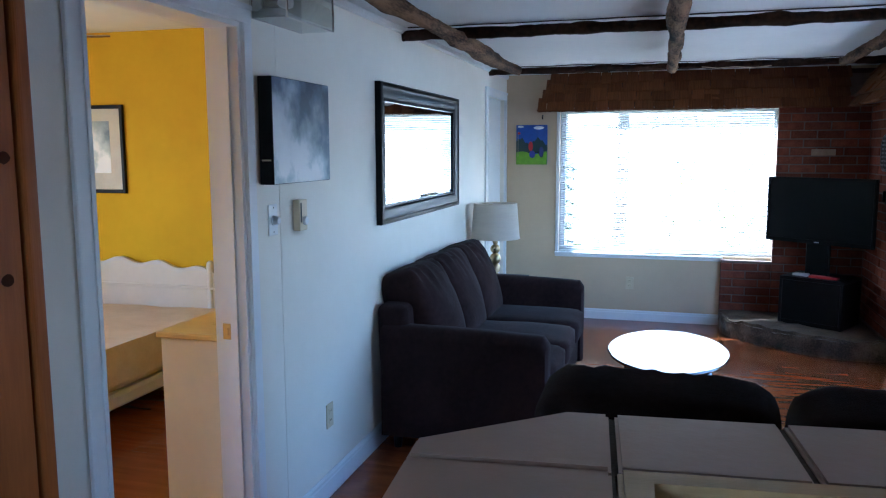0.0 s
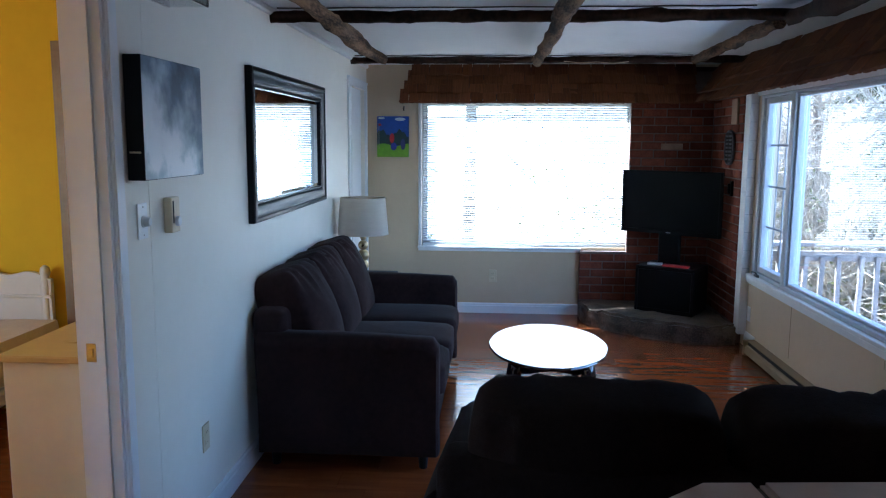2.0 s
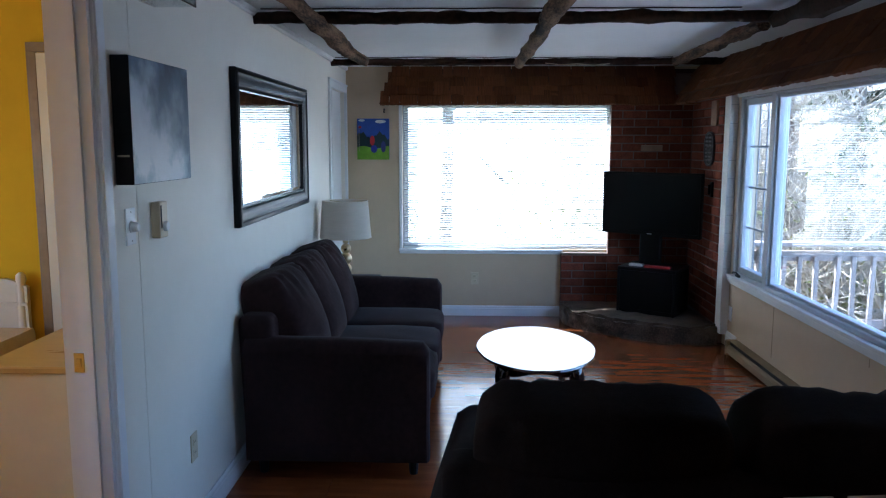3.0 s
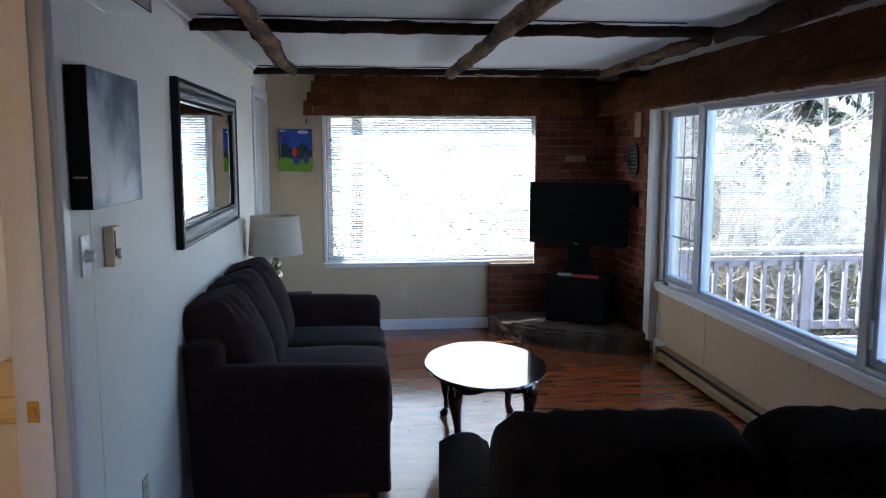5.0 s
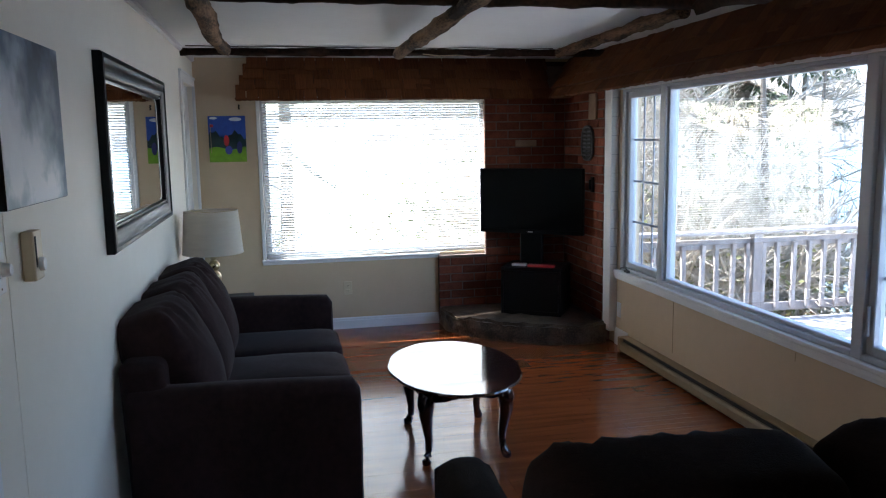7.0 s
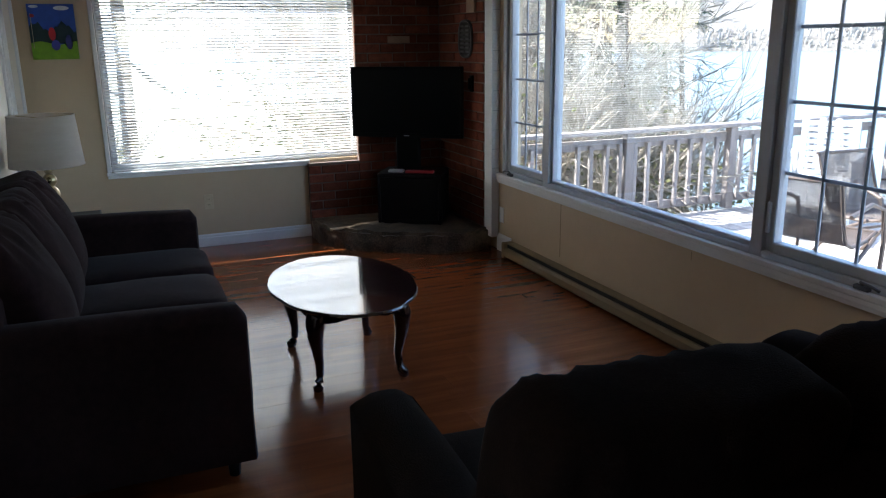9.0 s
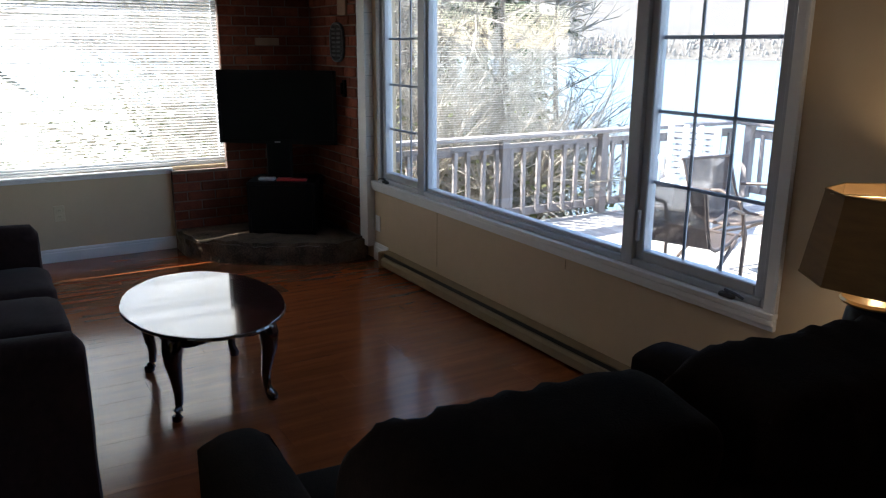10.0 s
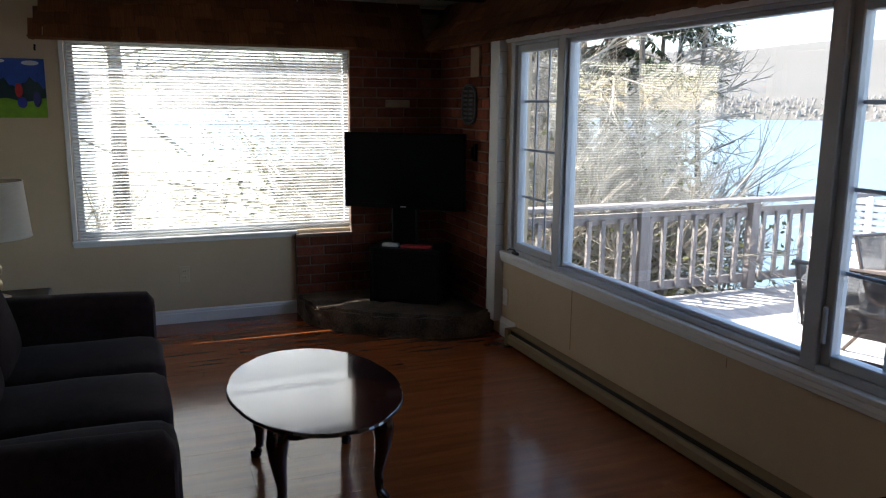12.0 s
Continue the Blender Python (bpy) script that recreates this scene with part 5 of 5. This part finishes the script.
def conifer(at, h, seed, label, low=0.12):
    rng = random.Random(seed)
    c = thing("conifer_tree", label, "tree", "trees round the cottage")
    part("trunk", tube(bmesh.new(), [(0, 0, -0.3), (0.03, 0, h * 0.5), (0, 0, h)], [h * 0.022, h * 0.013, 0.01], 8), M_BARK, c)
    bm = bmesh.new()
    bb = bmesh.new()
    z = h * low
    while z < h * 0.98:
        R = (h - z) * 0.30 * rng.uniform(0.75, 1.15)
        for k in range(8):
            an = rng.uniform(0, 6.28)
            d = Vector((math.cos(an), math.sin(an), rng.uniform(-0.55, -0.05)))
            tip = Vector((0, 0, z)) + d * R
            tube(bb, [(0, 0, z), tip], [0.016, 0.005], 3, cap=False)
            side = Vector((-d.y, d.x, 0))
            m = max(8, int(R * 30))
            for q in range(m):
                t = (q + 0.5) / m
                p = Vector((0, 0, z)).lerp(tip, t)
                wdt = 0.05 + 0.28 * R * (1 - t) * 0.6
                for sgn in (-1, 1):
                    e = p + side * sgn * wdt * rng.uniform(0.5, 1.2) + d * 0.12 * rng.random() + Vector((0, 0, rng.uniform(-0.10, 0.03)))
                    f = (e - p).cross(Vector((0, 0, 1))).normalized() * rng.uniform(0.015, 0.035)
                    bm.faces.new([bm.verts.new(v) for v in (p, p.lerp(e, 0.5) + f, e, p.lerp(e, 0.5) - f)])
        z += h * 0.028 * rng.uniform(0.8, 1.3)
    part("limbs", bb, M_BARK, c)
    part("crown", bm, M_NEEDLE, c)
    c.matrix_basis = pose(*at)
    return c


def bare_tree(at, h, seed, label):
    rng = random.Random(seed)
    t = thing("bare_tree", label, "tree", "trees round the cottage")
    part("trunk", tube(bmesh.new(), [(0, 0, -0.3), (0.06, 0.03, h * 0.35), (-0.03, 0.05, h * 0.7), (0, 0, h)], [h * 0.016, h * 0.012, h * 0.007, 0.01], 8), M_BARK, t)
    bm = bmesh.new()
    for k in range(16):
        z = h * rng.uniform(0.15, 0.95)
        an = rng.uniform(0, 6.28)
        L = h * 0.3 * (1.15 - z / h)
        spray(bm, (0, 0, z), (L * math.cos(an), L * math.sin(an), z + L * rng.uniform(0.2, 0.8)), 0.02, 2, rng, 5, 0.5)
    part("crown", bm, M_TWIG, t)
    t.matrix_basis = pose(*at)
    return t


def gz(x, y):
    return ground_height(x, y)


for k, (x, y, h) in enumerate(((4.6, 10.6, 1.6), (5.0, 10.6, 2.2), (5.6, 10.0, 1.5), (6.2, 10.9, 2.0), (3.8, 11.6, 2.3), (4.6, 11.9, 3.0), (5.6, 12.4, 2.8), (6.5, 12.2, 2.2), (3.4, 12.6, 2.8), (6.9, 10.2, 1.3), (7.2, 11.6, 1.6), (-1.4, 13.2, 1.5), (-2.6, 13.0, 1.6), (-0.2, 12.8, 1.7), (4.9, 10.3, 1.3), (5.5, 10.4, 1.5), (5.3, 11.4, 2.6), (4.5, 12.0, 2.9), (6.0, 11.6, 2.4), (3.4, 12.6, 2.6), (6.2, 10.3, 1.2), (6.6, 10.8, 1.4), (4.2, 11.0, 1.5))):
    bush((x, y, gz(x, y)), h, 40 + k, "tangled leafless shrub with pale twigs and early buds")
conifer((6.7, 12.1, gz(6.7, 12.1)), 9.0, 3, "dark green conifer with drooping boughs by the lake", 0.33)
conifer((-2.4, 18.0, gz(-2.4, 18.0)), 10, 8, "tall dark green conifer behind the cottage", 0.08)
for k, (x, y, h) in enumerate(((4.9, 14.4, 7.5), (-0.4, 15.8, 9), (-2.2, 14.2, 8), (7.1, 13.4, 5.5), (3.9, 13.4, 6), (0.7, 15.5, 8), (6.4, 11.0, 4.4), (5.7, 11.3, 5.2), (7.4, 11.6, 4.2), (6.9, 10.6, 3.4), (5.0, 11.6, 5.0), (7.9, 12.6, 4.5))):
    bare_tree((x, y, gz(x, y)), h, 70 + k, "bare grey-barked tree in early spring")

# far treeline along the opposite shore
rng = random.Random(9)
bm = bmesh.new()
count = 0
while count < 9000:
    y = rng.uniform(-260, 420)
    far = rng.uniform(231, 252)
    x = (far - 0.5 * y) / 0.86
    h = rng.uniform(0.7, 1.7) * (2.2 if rng.random() < 0.015 else 1)
    b = Vector((x, y, ground_height(x, y) - 0.5))
    r = h * rng.uniform(0.14, 0.3)
    n = 6
    rr = [[bm.verts.new(b + Vector((q * r * rng.uniform(0.7, 1.2) * math.cos(6.283 * i / n), q * r * rng.uniform(0.7, 1.2) * math.sin(6.283 * i / n), h * f))) for i in range(n)] for q, f in ((0.8, 0.05), (1.0, 0.45), (0.7, 0.8), (0.15, 1.0))]
    for a, c in zip(rr, rr[1:]):
        for i in range(n):
            bm.faces.new((a[i], a[(i + 1) % n], c[(i + 1) % n], c[i]))
    count += 1
tagged(new("far_woods", mesh_of("far_woods", bm, M_SHOREHAZE)), "mixed woods along the opposite lake shore, haze put into their pale colour", "woods", kind="stuff")

# ---------------------------------------------------------------- deck, railing
DZ = -0.15
deck = structure("deck", box(3.32, 8.3, 0.2, 9.0, DZ - 0.2, DZ - 0.035), M_BARK, "weathered grey board deck beside the lake", "deck")
bd = mesh_of("board", box(-0.069, 0.069, -4.4, 4.4, -0.03, 0, 0.003), M_DECK)
pieces(deck, "board", bd, [pose(3.40 + 0.144 * k, 4.6, DZ) for k in range(34)])
post_bm = box(-0.045, 0.045, -0.045, 0.045, 0, 0.815, 0.005)
post_me = mesh_of("post", post_bm, M_RAIL)
bal_me = mesh_of("baluster", box(-0.02, 0.02, -0.018, 0.018, 0.10, 0.74, 0.004), M_RAIL)


def railing(name, a, b, posts, label):
    """A weathered rail from a to b in plan, with posts, balusters, two rails and a flat handrail."""
    a, b = Vector((*a, DZ)), Vector((*b, DZ))
    L = (b - a).length
    yaw = math.atan2((b - a).y, (b - a).x)
    r = thing(name, label, "railing", "deck railings")
    part("handrail", box(-0.05, L + 0.05, -0.07, 0.07, 0.835, 0.872, 0.006), M_RAIL, r)
    part("top_rail", box(0, L, 0.02, 0.058, 0.695, 0.785, 0.004), M_RAIL, r)
    part("bottom_rail", box(0, L, 0.02, 0.058, 0.075, 0.155, 0.004), M_RAIL, r)
    pieces(r, "post", post_me, [pose(p, 0, 0.02) for p in posts])
    rng = random.Random(4)
    n = int(L / 0.16)
    pieces(r, "baluster", bal_me, [pose(0.08 + 0.16 * k + rng.uniform(-0.008, 0.008), -0.001, 0, 0, rng.uniform(-1.5, 1.5), rng.uniform(-6, 6)) for k in range(n) if all(abs(0.08 + 0.16 * k - p) > 0.07 for p in posts)])
    r.matrix_basis = Matrix.Translation(a) @ Matrix.Rotation(yaw, 4, "Z")
    return r


railing("railing", (3.36, 8.95), (8.2, 8.95), (0.38, 1.60, 2.825, 4.05), "weathered grey wooden deck railing with square balusters")
railing("railing", (8.2, 8.80), (8.2, 0.4), (0.05, 1.5, 3.0, 4.5, 6.0, 7.5), "weathered grey wooden deck railing along the lake edge")


# ---------------------------------------------------------------- garden furniture
def resin_lounger(m):
    c = thing("resin_lounger", "white moulded resin lounger with slotted high back", "lounger", "garden chairs")
    bm = bmesh.new()
    for k in range(9):
        z = 0.40 + 0.058 * k
        y = -0.22 - 0.10 * (z - 0.40)
        w = 0.25 - 0.012 * abs(k - 4)
        bx(bm, -w, w, y - 0.012, y + 0.012, z, z + 0.043, 0.005)
    for x in (-0.25, -0.09, 0.05, 0.20):
        bx(bm, x, x + 0.05, -0.30, -0.215, 0.38, 0.93, 0.006)
    part("backrest", bm, M_PLASTIC, c, "slotted white back")
    part("seat", box(-0.26, 0.26, -0.24, 0.24, 0.36, 0.40, 0.015, 2), M_PLASTIC, c)
    bm = bmesh.new()
    for k in range(8):
        y = 0.26 + 0.085 * k
        bx(bm, -0.25, 0.25, y, y + 0.065, 0.352 - 0.008 * k, 0.380 - 0.008 * k, 0.006)
    for x in (-0.25, 0.21):
        bx(bm, x, x + 0.04, 0.22, 0.95, 0.26, 0.335, 0.006)
    part("leg_rest", bm, M_PLASTIC, c, "slatted leg rest")
    for x in (-0.23, 0.23):
        part("leg", tube(bmesh.new(), [(x, 0.88, 0), (x, 0.84, 0.27)], 0.025), M_PLASTIC, c)
    for x in (-0.29, 0.29):
        part("armrest", box(x - 0.035, x + 0.035, -0.28, 0.26, 0.60, 0.63, 0.012, 2), M_PLASTIC, c)
        part("leg", tube(bmesh.new(), [(x, 0.24, 0), (x * 0.97, 0.22, 0.60)], 0.025), M_PLASTIC, c)
        part("leg", tube(bmesh.new(), [(x, -0.30, 0), (x * 0.97, -0.24, 0.60)], 0.025), M_PLASTIC, c)
    c.matrix_basis = m
    return c


def sling_chair(m):
    c = thing("sling_chair", "brown mesh sling garden chair with curved tube arms", "garden chair", "garden chairs")
    bm = bmesh.new()
    prof = [(0.25, 0.42), (0.1, 0.385), (-0.12, 0.38), (-0.22, 0.42), (-0.29, 0.58), (-0.37, 0.82)]
    lo = [[bm.verts.new((x, y, z)) for x in (-0.24, 0.24)] for y, z in prof]
    for a, b in zip(lo, lo[1:]):
        bm.faces.new((a[0], a[1], b[1], b[0]))
    bmesh.ops.solidify(bm, geom=bm.faces[:], thickness=0.006)
    part("sling", bm, M_SLING, c, "woven brown mesh sling", smooth=60)
    for x in (-0.255, 0.255):
        part("side_tube", tube(bmesh.new(), [(x, y, z) for y, z in prof], 0.014), M_CHAIRMETAL, c)
        s = 1 if x > 0 else -1
        part("arm_leg", tube(bmesh.new(), [(x + s * 0.03, 0.30, 0.0), (x + s * 0.03, 0.31, 0.35), (x + s * 0.03, 0.24, 0.58), (x + s * 0.03, 0.05, 0.64), (x + s * 0.03, -0.25, 0.60)], 0.014), M_CHAIRMETAL, c)
        part("rear_leg", tube(bmesh.new(), [(x + s * 0.03, 0.15, 0.40), (x + s * 0.03, -0.15, 0.25), (x + s * 0.03, -0.36, 0.0)], 0.014), M_CHAIRMETAL, c)
    for y, z in ((0.25, 0.42), (-0.37, 0.82), (-0.15, 0.25)):
        part("cross_tube", tube(bmesh.new(), [(-0.28, y, z), (0.28, y, z)], 0.012), M_CHAIRMETAL, c)
    c.matrix_basis = m
    return c


resin_lounger(pose(6.60, 8.20, DZ, 0, 0, 122))
sling_chair(pose(5.76, 6.90, DZ, 0, 0, 178))
sling_chair(pose(4.84, 6.60, DZ, 0, 0, -72))
sling_chair(pose(4.62, 5.38, DZ, 0, 0, 20))
gt = thing("garden_table", "low white round garden table on the deck", "garden table")
part("tabletop", lathe(bmesh.new(), [(0.30, 0.39), (0.32, 0.40), (0.32, 0.42), (0.30, 0.43)], n=36), M_PLASTIC, gt, smooth=40)
for k in range(4):
    an = k * math.pi / 2 + 0.4
    part("leg", tube(bmesh.new(), [(0.27 * math.cos(an), 0.27 * math.sin(an), 0), (0.2 * math.cos(an), 0.2 * math.sin(an), 0.395)], 0.02), M_PLASTIC, gt)
gt.matrix_basis = pose(6.45, 6.55, DZ)

# ---------------------------------------------------------------- pieces of walls, floor and valances
def bricks(origin, along, normal, length, z0, z1, seed):
    """Running bond on a face: origin, direction along, outward normal."""
    o, a, nrm = Vector(origin), Vector(along), Vector(normal)
    rng = random.Random(seed)
    turn = Matrix((a, -nrm, (0, 0, 1))).transposed().to_4x4()
    poses, row, z = [], 0, z0
    while z + 0.05 < z1:
        u = -0.105 if row % 2 else 0.0
        while u < length - 0.02:
            s, e = max(u, 0.0), min(u + 0.2, length)
            if e - s > 0.025:
                m = Matrix.Translation(o + a * (s + e) / 2 + nrm * rng.uniform(-0.002, 0.003) + Vector((0, 0, z))) @ turn @ Matrix.Rotation(rng.uniform(-0.006, 0.006), 4, "Y") @ Matrix.Diagonal(((e - s) / 0.2, 1, 1, 1))
                poses.append(m)
            u += 0.21
        z += 0.072
        row += 1
    return poses


brick_me = mesh_of("brick", box(-0.1, 0.1, -0.008, 0.02, 0, 0.062, 0.004), M_BRICK)
pieces(brick_corner, "brick", brick_me, bricks((1.955, FAR - 0.055, 0.155), (1, 0, 0), (0, -1, 0), 0.415, 0, 0.445, 1))
pieces(brick_corner, "brick", brick_me, bricks((2.372, FAR - 0.055, 0.155), (1, 0, 0), (0, -1, 0), W - 0.066 - 2.372, 0, 1.87, 2))
pieces(brick_corner, "brick", brick_me, bricks((W - 0.055, FAR - 0.065, 0.155), (0, -1, 0), (-1, 0, 0), FAR - 0.065 - 8.138, 0, 1.87, 3))
part("pale_brick", box(2.64, 2.83, FAR - 0.068, FAR - 0.05, 1.52, 1.575, 0.004), M_BRICKPALE, brick_corner, "pale brick")

rng = random.Random(11)
plank_me = mesh_of("plank", box(-0.6, 0.6, -0.0947, 0.0947, -0.006, 0), M_FLOOR)
k, y = 0, BACK + 0.095
while y < FAR:
    x = -rng.uniform(0.0, 1.15)
    while x < W:
        s, e = max(x, 0.0), min(x + 1.2, W)
        if e - s > 0.03:
            o = new("plank", plank_me)
            o.parent = floor
            o.matrix_basis = Matrix.Translation(((s + e) / 2, y, 0)) @ Matrix.Diagonal(((e - s - 0.0008) / 1.2, 1, 1, 1))
        x += 1.2
    y += 0.19

# split cedar shingle: a wedge, thick at the butt, with a slightly ragged lower edge
bm = bmesh.new()
low = [(-0.5, 0.004), (-0.18, 0.0), (0.2, 0.005), (0.5, 0.001)]
rows = [[bm.verts.new((x, y0, z0)) for x, z0 in low] for y0 in (-0.017, 0.004)]
top = [[bm.verts.new((x, y0, 0.155)) for x in (-0.5, 0.5)] for y0 in (-0.002, 0.004)]
for a, b in zip(range(3), range(1, 4)):
    bm.faces.new((rows[0][a], rows[0][b], rows[1][b], rows[1][a]))
bm.faces.new((*rows[0], top[0][1], top[0][0]))
bm.faces.new((*rows[1], top[1][1], top[1][0]))
bm.faces.new((top[0][0], top[0][1], top[1][1], top[1][0]))
bm.faces.new((rows[0][0], rows[1][0], top[1][0], top[0][0]))
bm.faces.new((rows[0][3], rows[1][3], top[1][1], top[0][1]))
shake_me = mesh_of("shingle", bm, M_SHAKE)


def shakes(parent, start, along, out, length, top_trim, seed, width=0.13):
    """Four lapped rows of shingles on a slope that leans out at its foot."""
    rng = random.Random(seed)
    start, along, out = Vector(start), Vector(along), Vector(out)
    turn = Matrix((along, -out, (0, 0, 1))).transposed().to_4x4()
    for row in range(4):
        z, off = 0.082 * row, 0.285 - 0.058 * row
        u = top_trim * row - (0.0 if row % 2 == 0 or top_trim > 0 else 0.05)
        while u < length:
            w = min(rng.uniform(0.6, 1.5) * width, max(0.03, length - u))
            wave = 0.008 * noise.noise(Vector((u * 2.2, row * 5.0, seed)))
            o = new("shingle", shake_me)
            o.parent = parent
            o.matrix_basis = Matrix.Translation(start + along * (u + w / 2) + out * (off + rng.uniform(-0.004, 0.006)) + Vector((0, 0, z + (wave + rng.uniform(-0.009, 0.009)) * (1.0 if row else 0.35)))) @ turn @ Matrix.Rotation(radians(-35 + rng.uniform(-2.5, 2.5)), 4, "X") @ Matrix.Rotation(rng.uniform(-0.03, 0.03), 4, "Y") @ Matrix.Diagonal((w - 0.004, 1, 1, 1))
            u += w


shakes(valance_n, (0.335, FAR, 1.912), (1, 0, 0), (0, -1, 0), 2.55, 0.028, 31)
shakes(valance_e, (W, 8.80, 1.912), (0, -1, 0), (-1, 0, 0), 7.2, -0.03, 32, 0.12)
bm = bmesh.new()
tri = [(0.33, FAR - 0.28, 1.925), (0.33, FAR, 1.925), (0.43, FAR, 2.235), (0.43, FAR - 0.08, 2.235)]
vs = [bm.verts.new(p) for p in tri] + [bm.verts.new((p[0] + 0.012, p[1], p[2])) for p in tri]
for q in ((0, 1, 2, 3), (7, 6, 5, 4), (0, 4, 5, 1), (1, 5, 6, 2), (2, 6, 7, 3), (3, 7, 4, 0)):
    bm.faces.new([vs[i] for i in q])
part("end_board", bm, M_SHAKE, valance_n)
part("soffit", box(0.33, W - 0.03, FAR - 0.285, FAR - 0.05, 1.925, 1.933), M_SHAKE, valance_n)
part("soffit", box(W - 0.285, W - 0.03, 1.5, FAR - 0.29, PW_Z1 + 0.062, PW_Z1 + 0.068), M_SHAKE, valance_e)
